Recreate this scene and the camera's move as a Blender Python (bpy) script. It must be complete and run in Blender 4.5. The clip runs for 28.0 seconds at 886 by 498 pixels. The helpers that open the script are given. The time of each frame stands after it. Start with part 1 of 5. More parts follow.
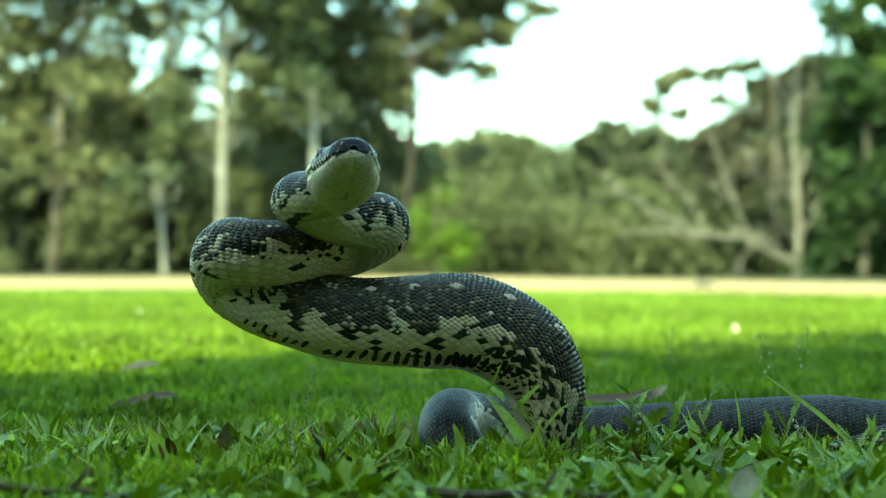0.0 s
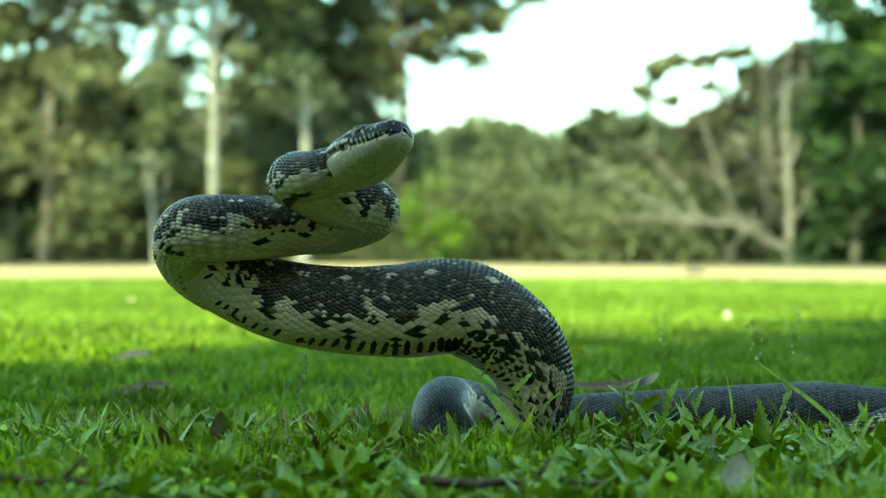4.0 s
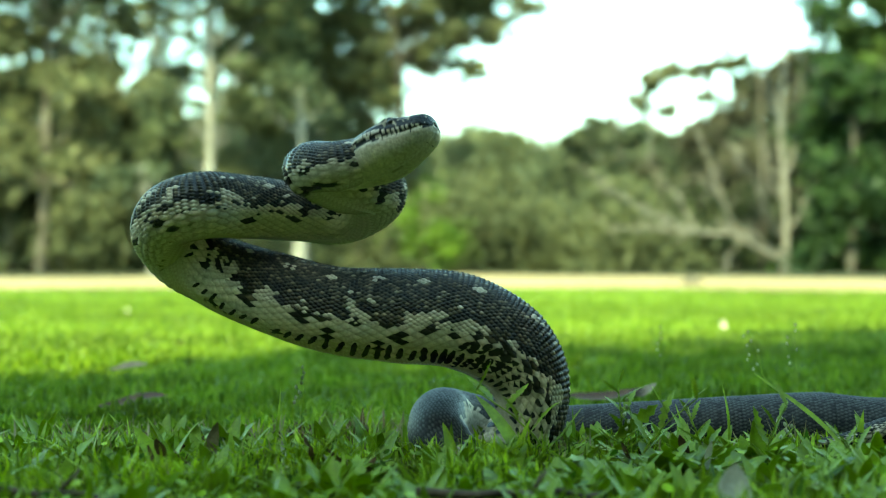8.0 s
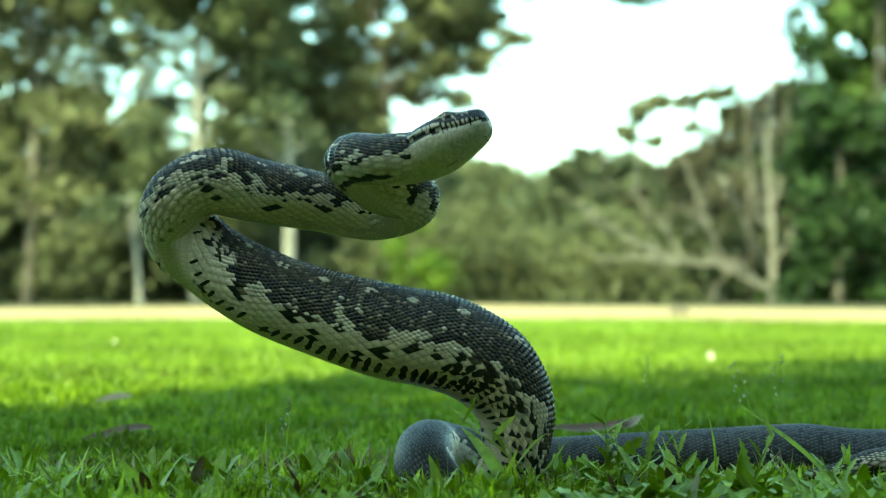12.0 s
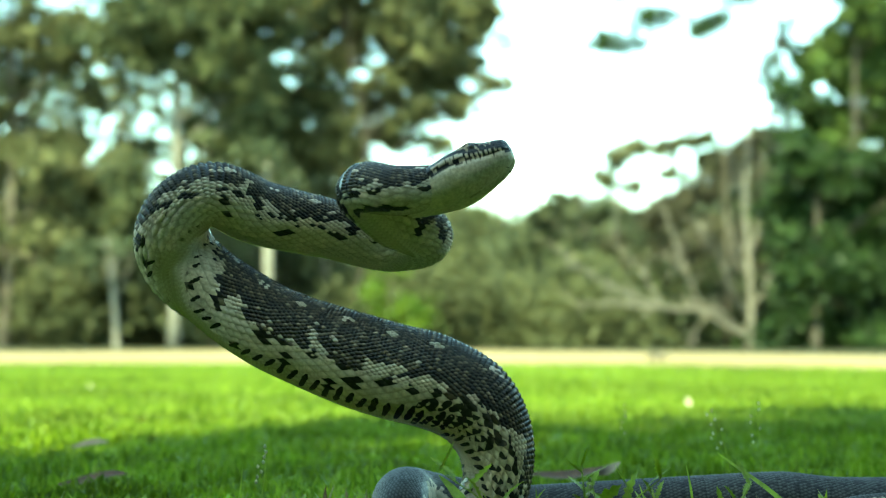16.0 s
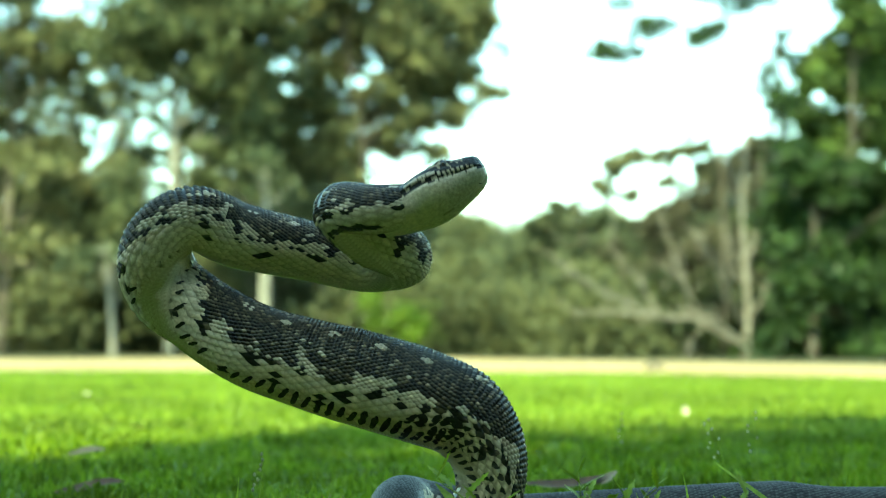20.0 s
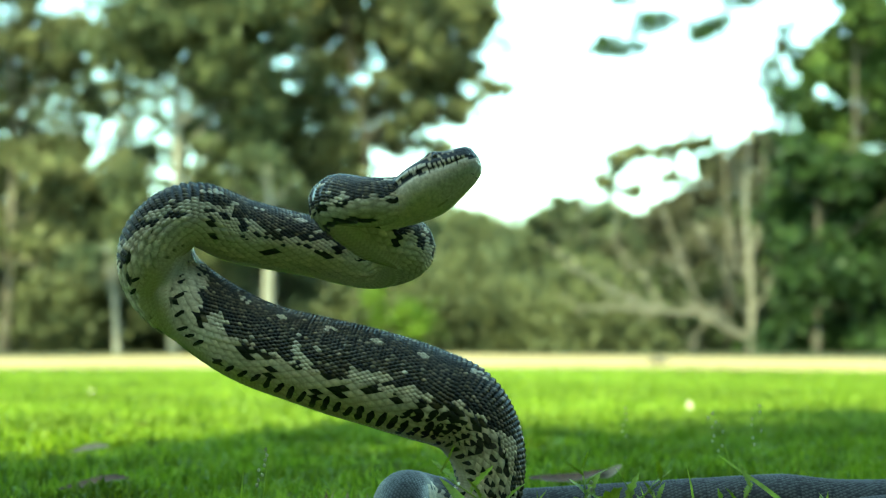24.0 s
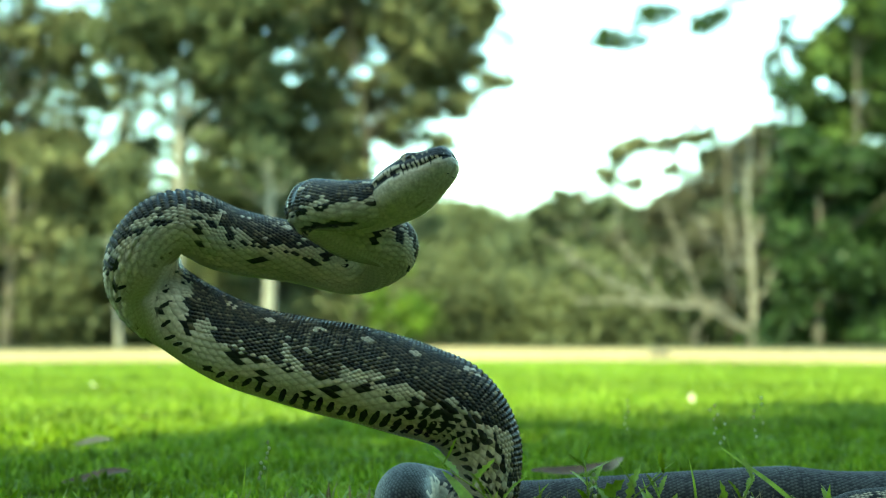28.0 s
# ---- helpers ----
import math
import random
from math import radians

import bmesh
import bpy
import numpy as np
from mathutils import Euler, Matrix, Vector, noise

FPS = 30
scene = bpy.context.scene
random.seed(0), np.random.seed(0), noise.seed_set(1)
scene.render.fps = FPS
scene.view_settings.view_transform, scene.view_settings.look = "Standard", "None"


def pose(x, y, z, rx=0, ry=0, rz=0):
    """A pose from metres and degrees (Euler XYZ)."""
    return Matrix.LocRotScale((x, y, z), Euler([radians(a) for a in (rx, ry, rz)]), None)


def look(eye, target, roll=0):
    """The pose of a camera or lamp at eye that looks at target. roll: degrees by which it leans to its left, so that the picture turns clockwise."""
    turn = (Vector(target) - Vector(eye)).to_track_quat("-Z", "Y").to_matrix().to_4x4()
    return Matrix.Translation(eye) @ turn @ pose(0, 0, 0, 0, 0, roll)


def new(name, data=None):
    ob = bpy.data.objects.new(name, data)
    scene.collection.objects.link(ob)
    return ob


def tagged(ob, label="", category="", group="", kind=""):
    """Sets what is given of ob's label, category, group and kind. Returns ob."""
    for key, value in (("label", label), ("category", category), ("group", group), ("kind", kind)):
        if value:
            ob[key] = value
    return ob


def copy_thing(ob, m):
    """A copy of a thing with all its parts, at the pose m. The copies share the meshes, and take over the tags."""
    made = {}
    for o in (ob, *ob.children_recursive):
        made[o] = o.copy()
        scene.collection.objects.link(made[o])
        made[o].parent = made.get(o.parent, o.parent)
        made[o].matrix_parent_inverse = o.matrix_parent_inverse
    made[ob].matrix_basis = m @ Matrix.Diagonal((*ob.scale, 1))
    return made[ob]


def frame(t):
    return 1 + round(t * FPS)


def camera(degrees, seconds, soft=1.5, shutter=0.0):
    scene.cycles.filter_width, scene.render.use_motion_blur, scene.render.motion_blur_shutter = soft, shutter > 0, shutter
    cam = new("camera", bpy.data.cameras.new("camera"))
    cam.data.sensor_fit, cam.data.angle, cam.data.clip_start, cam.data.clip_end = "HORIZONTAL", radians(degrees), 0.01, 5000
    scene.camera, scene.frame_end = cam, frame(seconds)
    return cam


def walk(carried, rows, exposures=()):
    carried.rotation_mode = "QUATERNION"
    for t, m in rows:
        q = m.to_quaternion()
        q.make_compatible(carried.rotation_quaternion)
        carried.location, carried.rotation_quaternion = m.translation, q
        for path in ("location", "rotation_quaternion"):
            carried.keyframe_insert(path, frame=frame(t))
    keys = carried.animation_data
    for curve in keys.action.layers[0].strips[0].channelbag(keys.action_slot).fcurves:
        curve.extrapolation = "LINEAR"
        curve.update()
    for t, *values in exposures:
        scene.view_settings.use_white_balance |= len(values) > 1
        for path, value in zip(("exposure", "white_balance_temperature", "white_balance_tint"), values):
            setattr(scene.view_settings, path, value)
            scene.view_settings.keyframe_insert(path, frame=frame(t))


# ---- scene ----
cam = camera(32, 28.0, soft=1.2)
cam.data.dof.use_dof = True
cam.data.dof.focus_distance = 1.085
cam.data.dof.aperture_fstop = 6.8


def aim(x, z, turn, rise, roll):
    """The camera on its tripod: its eye, and how it is turned, raised and rolled, in degrees."""
    return pose(x, 0, z) @ pose(0, 0, 0, 0, 0, turn) @ pose(0, 0, 0, 90 + rise) @ pose(0, 0, 0, 0, 0, roll)


EXPOSURE, KELVIN, TINT = 2.81, 8100, -36      # one setting for the whole clip
PATH = [
    (0.0, -0.0009, 0.1379, 0.42, 0.83, 0.27),
    (0.5, -0.0009, 0.138, 0.37, 0.7, 0.25),
    (1.0, -0.0011, 0.138, 0.33, 0.56, 0.21),
    (1.5, -0.0011, 0.1381, 0.3, 0.4, 0.18),
    (2.0, -0.0012, 0.1382, 0.27, 0.28, 0.21),
    (2.5, -0.0012, 0.1384, 0.24, 0.21, 0.17),
    (3.0, -0.0013, 0.1384, 0.2, 0.24, 0.12),
    (3.5, -0.0013, 0.1384, 0.15, 0.3, 0.09),
    (5.5, -0.0015, 0.1383, 0.01, 0.5, -0.02),
    (6.0, -0.0014, 0.1384, -0.0, 0.5, -0.07),
    (6.5, -0.0012, 0.1384, -0.01, 0.48, -0.05),
    (7.0, -0.0011, 0.1386, -0.01, 0.5, -0.04),
    (7.5, -0.001, 0.1388, -0.0, 0.59, -0.03),
    (8.0, -0.0009, 0.139, -0.01, 0.75, -0.02),
    (8.5, -0.0007, 0.1392, -0.06, 0.95, -0.04),
    (9.0, -0.0006, 0.1393, -0.11, 1.11, -0.04),
    (9.5, -0.0004, 0.1395, -0.17, 1.24, -0.04),
    (10.0, -0.0003, 0.1397, -0.24, 1.39, -0.05),
    (10.5, -0.0003, 0.1398, -0.31, 1.53, -0.03),
    (11.0, -0.0002, 0.1399, -0.37, 1.67, -0.04),
    (11.5, -0.0001, 0.14, -0.42, 1.76, -0.03),
    (12.0, -0.0, 0.1401, -0.47, 1.87, -0.03),
    (12.5, 0.0001, 0.1401, -0.53, 2.0, -0.04),
    (14.5, 0.0012, 0.1414, -0.99, 2.9, 0.02),
    (15.0, 0.0012, 0.1414, -1.06, 3.12, 0.04),
    (15.5, 0.0011, 0.1414, -1.15, 3.35, 0.07),
    (16.0, 0.0009, 0.1415, -1.26, 3.53, 0.11),
    (16.5, 0.0006, 0.1416, -1.37, 3.67, 0.28),
    (17.0, 0.0004, 0.1416, -1.43, 3.81, 0.33),
    (17.5, 0.0003, 0.1416, -1.43, 3.88, 0.33),
    (18.0, 0.0003, 0.1416, -1.4, 3.89, 0.29),
    (18.5, 0.0004, 0.1416, -1.36, 3.87, 0.31),
    (19.0, 0.0006, 0.1416, -1.35, 3.84, 0.27),
    (19.5, 0.0007, 0.1417, -1.35, 3.82, 0.29),
    (20.0, 0.0007, 0.1417, -1.36, 3.83, 0.28),
    (20.5, 0.0007, 0.1416, -1.36, 3.82, 0.34),
    (21.0, 0.0007, 0.1415, -1.34, 3.8, 0.29),
    (21.5, 0.0008, 0.1413, -1.31, 3.8, -0.04),
    (23.5, 0.0009, 0.1405, -1.25, 3.71, -0.07),
    (24.0, 0.0009, 0.1405, -1.24, 3.69, -0.01),
    (24.5, 0.0008, 0.1404, -1.24, 3.66, -0.02),
    (25.0, 0.0008, 0.1403, -1.24, 3.62, -0.03),
    (25.5, 0.0007, 0.1403, -1.24, 3.6, -0.03),
    (26.0, 0.0007, 0.1402, -1.23, 3.56, -0.06),
    (26.5, 0.0008, 0.1402, -1.21, 3.51, -0.08),
    (27.0, 0.0009, 0.1402, -1.2, 3.44, -0.1),
    (27.5, 0.0008, 0.1401, -1.19, 3.43, -0.11),
    (28.0, 0.0008, 0.1401, -1.18, 3.44, -0.11),
]
walk(cam, [(t, aim(x, z, a, b, c)) for t, x, z, a, b, c in PATH], [(0, EXPOSURE, KELVIN, TINT), (28, EXPOSURE, KELVIN, TINT)])

# ---- light ----
SUN_UP, SUN_AZ = 50.0, 205.0      # height, and the compass side that it stands on, clockwise from +y
sun_way = Vector((math.sin(radians(SUN_AZ)) * math.cos(radians(SUN_UP)),
                  math.cos(radians(SUN_AZ)) * math.cos(radians(SUN_UP)), math.sin(radians(SUN_UP))))
world = bpy.data.worlds.new("sky")
scene.world = world
world.use_nodes = True
sky = world.node_tree.nodes.new("ShaderNodeTexSky")
sky.sky_type, sky.sun_disc = "NISHITA", False
sky.sun_elevation, sky.sun_rotation = radians(SUN_UP), radians(SUN_AZ)
sky.dust_density = 0.5
world.node_tree.links.new(sky.outputs[0], world.node_tree.nodes["Background"].inputs[0])
world.node_tree.nodes["Background"].inputs[1].default_value = 0.15
sun = new("sun", bpy.data.lights.new("sun", "SUN"))
sun.data.energy, sun.data.angle, sun.data.color = 2.8, radians(0.6), (1.0, 0.93, 0.80)
sun.matrix_world = look(sun_way * 60, (0, 0, 0))


# ---- materials ----
def nodes_of(name):
    m = bpy.data.materials.new(name)
    m.use_nodes = True
    t = m.node_tree
    return m, t, t.nodes["Principled BSDF"]


def add(t, kind, **at):
    n = t.nodes.new(kind)
    for k, v in at.items():
        n.inputs[k.replace("_", " ")].default_value = v
    return n


def ramp(t, source, stops):
    r = t.nodes.new("ShaderNodeValToRGB")
    while len(r.color_ramp.elements) < len(stops):
        r.color_ramp.elements.new(0.5)
    for e, (at, c) in zip(r.color_ramp.elements, stops):
        e.position, e.color = at, (*c, 1)
    t.links.new(source, r.inputs[0])
    return r


def bump(t, p, source, strength, distance):
    b = add(t, "ShaderNodeBump", Strength=strength, Distance=distance)
    t.links.new(source, b.inputs["Height"])
    t.links.new(b.outputs[0], p.inputs["Normal"])


def mottled(name, low, mid, high, scale, rough=0.8, fine=6.0, depth=0.004, lean=0.5):
    """A surface whose colour wanders at two scales, with a matching relief."""
    m, t, p = nodes_of(name)
    at = t.nodes.new("ShaderNodeTexCoord").outputs["Object"]
    a = add(t, "ShaderNodeTexNoise", Scale=scale, Detail=6.0, Roughness=0.65)
    b = add(t, "ShaderNodeTexNoise", Scale=scale * fine, Detail=4.0, Roughness=0.7)
    for n in (a, b):
        t.links.new(at, n.inputs["Vector"])
    mix = t.nodes.new("ShaderNodeMath")
    mix.operation = "MULTIPLY_ADD"
    mix.inputs[1].default_value = lean
    t.links.new(b.outputs[0], mix.inputs[0])
    half = t.nodes.new("ShaderNodeMath")
    half.operation = "MULTIPLY"
    half.inputs[1].default_value = 1 - lean
    t.links.new(a.outputs[0], half.inputs[0])
    t.links.new(half.outputs[0], mix.inputs[2])
    r = ramp(t, mix.outputs[0], [(0.36, low), (0.5, mid), (0.64, high)])
    t.links.new(r.outputs[0], p.inputs["Base Color"])
    p.inputs["Roughness"].default_value = rough
    p.inputs["Specular IOR Level"].default_value = 0.15
    bump(t, p, b.outputs[0], 0.6, depth)
    return m


def leafy(name, low, high, rough=0.5, through_light=0.35, spread=0.0, gloss=0.2):
    """Foliage: every leaf a shade of its own, and light passes through it."""
    m, t, p = nodes_of(name)
    g = t.nodes.new("ShaderNodeNewGeometry")
    r = ramp(t, g.outputs["Random Per Island"], [(0.0, low), (1.0, high)])
    n = add(t, "ShaderNodeTexNoise", Scale=1.3 if spread == 0 else spread, Detail=4.0, Roughness=0.7)
    t.links.new(t.nodes.new("ShaderNodeTexCoord").outputs["Object"], n.inputs["Vector"])
    hue = add(t, "ShaderNodeHueSaturation")
    rr = ramp(t, n.outputs[0], [(0.33, (0.48, 0.48, 0.48)), (0.67, (1.42, 1.42, 1.42))])
    t.links.new(rr.outputs[0], hue.inputs["Value"])
    t.links.new(r.outputs[0], hue.inputs["Color"])
    t.links.new(hue.outputs[0], p.inputs["Base Color"])
    p.inputs["Roughness"].default_value = rough
    p.inputs["Specular IOR Level"].default_value = gloss
    tr = t.nodes.new("ShaderNodeBsdfTranslucent")
    t.links.new(hue.outputs[0], tr.inputs[0])
    mx = t.nodes.new("ShaderNodeMixShader")
    mx.inputs[0].default_value = through_light
    t.links.new(p.outputs[0], mx.inputs[1])
    t.links.new(tr.outputs[0], mx.inputs[2])
    t.links.new(mx.outputs[0], t.nodes["Material Output"].inputs[0])
    return m


def pigmented(name, rough, relief, plates=0.0, gloss=0.24):
    """Snake skin: pigment laid scale by scale, a satin gloss, and fine grain."""
    m, t, p = nodes_of(name)
    a = t.nodes.new("ShaderNodeAttribute")
    a.attribute_name = "pigment"
    n = add(t, "ShaderNodeTexNoise", Scale=420.0, Detail=3.0)
    big = add(t, "ShaderNodeTexNoise", Scale=45.0, Detail=3.0)
    at = t.nodes.new("ShaderNodeTexCoord").outputs["Object"]
    t.links.new(at, n.inputs["Vector"])
    t.links.new(at, big.inputs["Vector"])
    hue = add(t, "ShaderNodeHueSaturation")
    v = ramp(t, n.outputs[0], [(0.3, (0.78, 0.78, 0.78)), (0.7, (1.16, 1.16, 1.16))])
    t.links.new(v.outputs[0], hue.inputs["Value"])
    t.links.new(a.outputs["Color"], hue.inputs["Color"])
    t.links.new(hue.outputs[0], p.inputs["Base Color"])
    g = ramp(t, big.outputs[0], [(0.3, (rough - 0.07,) * 3), (0.7, (rough + 0.1,) * 3)])
    t.links.new(g.outputs[0], p.inputs["Roughness"])
    p.inputs["Specular IOR Level"].default_value = gloss
    if plates:
        v = add(t, "ShaderNodeTexVoronoi", Scale=plates)
        t.links.new(at, v.inputs["Vector"])
        bump(t, p, v.outputs["Distance"], relief, -0.0012)
    else:
        bump(t, p, n.outputs[0], relief, 0.0006)
    return m


M_SKIN = pigmented("snake_skin", 0.20, 0.15, gloss=0.30)
M_TAIL = pigmented("dusty_tail_skin", 0.44, 0.15, gloss=0.14)
M_HEAD = pigmented("head_skin", 0.30, 0.25, 480.0, 0.16)
M_TONGUE = mottled("tongue_skin", (0.015, 0.015, 0.02), (0.03, 0.028, 0.035), (0.05, 0.045, 0.05), 300.0, 0.35, 4.0, 0.0002)
M_EYE = nodes_of("wet_dark_eye")[0]
M_EYE.node_tree.nodes["Principled BSDF"].inputs["Base Color"].default_value = (0.02, 0.018, 0.012, 1)
M_EYE.node_tree.nodes["Principled BSDF"].inputs["Roughness"].default_value = 0.06
M_GROUND = mottled("turf_soil", (0.022, 0.036, 0.006), (0.060, 0.095, 0.010), (0.13, 0.185, 0.02), 1.1, 0.95, 14.0, 0.01)
M_SAND = mottled("sandy_track", (0.16, 0.116, 0.056), (0.225, 0.168, 0.086), (0.30, 0.232, 0.126), 0.6, 0.95, 10.0, 0.01)
M_LITTER = mottled("leaf_litter", (0.018, 0.017, 0.008), (0.036, 0.035, 0.014), (0.06, 0.055, 0.025), 0.7, 0.95, 9.0, 0.02)
M_BLADE = leafy("grass_blade", (0.030, 0.075, 0.003), (0.46, 0.58, 0.030), 0.45, 0.42, 9.0, 0.18)
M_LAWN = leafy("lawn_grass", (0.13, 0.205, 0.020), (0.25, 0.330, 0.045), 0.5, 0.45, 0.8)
# darker copy of the lawn grass, with some of the trees' shade in its colour
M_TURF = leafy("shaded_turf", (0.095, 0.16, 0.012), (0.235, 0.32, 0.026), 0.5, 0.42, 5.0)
M_WEED = leafy("weed_leaf", (0.032, 0.085, 0.004), (0.44, 0.56, 0.055), 0.40, 0.42, 40.0, 0.32)
M_STRAW = leafy("dry_straw", (0.24, 0.19, 0.10), (0.42, 0.35, 0.20), 0.8, 0.2, 20.0)
M_DRYLEAF = mottled("dead_leaf", (0.05, 0.030, 0.013), (0.10, 0.060, 0.028), (0.18, 0.115, 0.06), 40.0, 0.75, 5.0, 0.001)
M_REDLEAF = mottled("red_brown_dead_leaf", (0.030, 0.014, 0.007), (0.070, 0.034, 0.017), (0.13, 0.072, 0.040), 40.0, 0.7, 5.0, 0.001)
M_TANLEAF = mottled("tan_dead_leaf", (0.09, 0.065, 0.04), (0.17, 0.13, 0.085), (0.27, 0.22, 0.15), 40.0, 0.8, 5.0, 0.001)
M_SEED = leafy("grass_seed", (0.40, 0.42, 0.26), (0.60, 0.60, 0.42), 0.7, 0.3, 60.0)
M_PALELEAF = mottled("pale_dead_leaf", (0.30, 0.27, 0.20), (0.45, 0.41, 0.32), (0.58, 0.54, 0.44), 40.0, 0.75, 5.0, 0.001)
M_TWIG = mottled("dead_twig", (0.03, 0.022, 0.016), (0.07, 0.05, 0.035), (0.14, 0.10, 0.07), 60.0, 0.9, 5.0, 0.001)
M_BARK = mottled("grey_gum_bark", (0.045, 0.038, 0.028), (0.085, 0.072, 0.053), (0.15, 0.13, 0.10), 1.2, 0.9, 7.0, 0.02)
M_PALE = mottled("pale_gum_bark", (0.085, 0.075, 0.055), (0.15, 0.135, 0.105), (0.24, 0.215, 0.175), 0.9, 0.85, 8.0, 0.015)
M_WHITE = mottled("white_gum_bark", (0.11, 0.10, 0.078), (0.19, 0.175, 0.14), (0.28, 0.26, 0.215), 0.9, 0.85, 8.0, 0.015)
M_DEAD = mottled("bleached_dead_wood", (0.085, 0.076, 0.060), (0.16, 0.144, 0.115), (0.25, 0.226, 0.188), 0.9, 0.85, 8.0, 0.015)
# brownish leaf, darkened: the shade among the right-hand woods is put into its colour
M_SHADE = leafy("brownish_shaded_leaf", (0.012, 0.021, 0.008), (0.060, 0.070, 0.026), 0.55, 0.3, 0.4)
M_DARKBARK = mottled("dark_bark", (0.03, 0.026, 0.02), (0.07, 0.06, 0.045), (0.13, 0.11, 0.085), 1.4, 0.95, 7.0, 0.02)
M_BLACKBARK = mottled("blackish_bark", (0.018, 0.016, 0.012), (0.040, 0.034, 0.026), (0.075, 0.064, 0.05), 1.4, 0.95, 7.0, 0.02)
M_GUM = leafy("gum_leaf", (0.045, 0.057, 0.028), (0.207, 0.200, 0.090), 0.5, 0.42, 1.1)
M_OLIVE = leafy("olive_leaf", (0.032, 0.047, 0.026), (0.136, 0.149, 0.072), 0.55, 0.4, 1.1)
M_DARKLEAF = leafy("dark_leaf", (0.009, 0.022, 0.008), (0.050, 0.080, 0.022), 0.5, 0.35, 1.1)
# gum leaf in a darker copy: the middle crown's shadow is in the colour
M_SHADEDGUM = leafy("shadowed_gum_leaf", (0.028, 0.043, 0.022), (0.142, 0.152, 0.067), 0.5, 0.40, 1.1)
M_DRAB = leafy("drab_brown_leaf", (0.030, 0.029, 0.017), (0.105, 0.098, 0.057), 0.6, 0.35, 1.1)
M_FOREST = leafy("forest_leaf", (0.022, 0.044, 0.012), (0.120, 0.165, 0.042), 0.5, 0.40, 1.1)
# lightened copy of the olive leaf, with sunlight put into its colour
M_SUNNY = leafy("sunlit_olive_leaf", (0.066, 0.077, 0.037), (0.161, 0.166, 0.074), 0.55, 0.45, 1.1)
M_BRIGHT = leafy("young_leaf", (0.045, 0.085, 0.008), (0.12, 0.17, 0.02), 0.5, 0.4, 0.6)


# ---- mesh tools ----
def part(name, bm, material, parent, label=""):
    """Links a bmesh as one mesh object under a thing or a part."""
    me = bpy.data.meshes.new(name)
    bm.to_mesh(me)
    bm.free()
    return hang(name, me, material, parent, label)


def hang(name, me, material, parent=None, label="", smooth=True):
    me.materials.append(material)
    if smooth:
        me.shade_smooth()
    ob = new(name, me)
    ob.parent = parent
    return tagged(ob, label)


def mesh_of(name, verts, faces):
    me = bpy.data.meshes.new(name)
    me.from_pydata([tuple(v) for v in verts], [], faces)
    me.update()
    return me


def quads_mesh(name, corners):
    """A mesh of loose quads from an array (n, 4, 3)."""
    n = len(corners)
    me = bpy.data.meshes.new(name)
    me.vertices.add(4 * n)
    me.vertices.foreach_set("co", np.ascontiguousarray(corners, dtype=np.float32).reshape(-1))
    me.loops.add(4 * n)
    me.loops.foreach_set("vertex_index", np.arange(4 * n, dtype=np.int32))
    me.polygons.add(n)
    me.polygons.foreach_set("loop_start", np.arange(0, 4 * n, 4, dtype=np.int32))
    me.update(calc_edges=True)
    return me


def empty(name, m=None):
    ob = new(name)
    ob.empty_display_size = 0.1
    if m is not None:
        ob.matrix_basis = m
    return ob


def tube_into(verts, faces, points, radii, sides=8):
    """A tapered tube along points, added to lists of vertices and faces."""
    points = [Vector(p) for p in points]
    start = len(verts)
    side = Vector((1, 0, 0))
    for i, p in enumerate(points):
        d = (points[min(i + 1, len(points) - 1)] - points[max(i - 1, 0)]).normalized()
        side = (side - d * side.dot(d))
        if side.length < 1e-4:
            side = d.orthogonal()
        side.normalize()
        up = d.cross(side)
        for k in range(sides):
            a = 2 * math.pi * k / sides
            verts.append(p + (side * math.cos(a) + up * math.sin(a)) * radii[i])
    for i in range(len(points) - 1):
        for k in range(sides):
            a, b = start + i * sides + k, start + i * sides + (k + 1) % sides
            faces.append((a, b, b + sides, a + sides))
    faces.append(tuple(range(start + sides - 1, start - 1, -1)))
    faces.append(tuple(range(len(verts) - sides, len(verts))))


# ---- the ground ----
def ground_sheet():
    xs = np.concatenate([np.linspace(-300, -12, 18), np.linspace(-10, 10, 41), np.linspace(12, 300, 18)])
    ys = np.concatenate([np.linspace(-120, -4, 12), np.linspace(-3, 14, 52), np.linspace(16, 400, 26)])
    verts = []
    for y in ys:
        for x in xs:
            near = max(0.0, 1 - math.hypot(x, y - 1.1) / 2.0)
            verts.append((x, y, noise.noise((x * 0.7, y * 0.7, 0)) * 0.012 * (1 - near) - 0.002))
    nx = len(xs)
    faces = [(j * nx + i, j * nx + i + 1, (j + 1) * nx + i + 1, (j + 1) * nx + i)
             for j in range(len(ys) - 1) for i in range(nx - 1)]
    ob = hang("ground", mesh_of("ground", verts, faces), M_GROUND)
    tagged(ob, "mown green lawn over dark soil", "lawn", kind="structure")


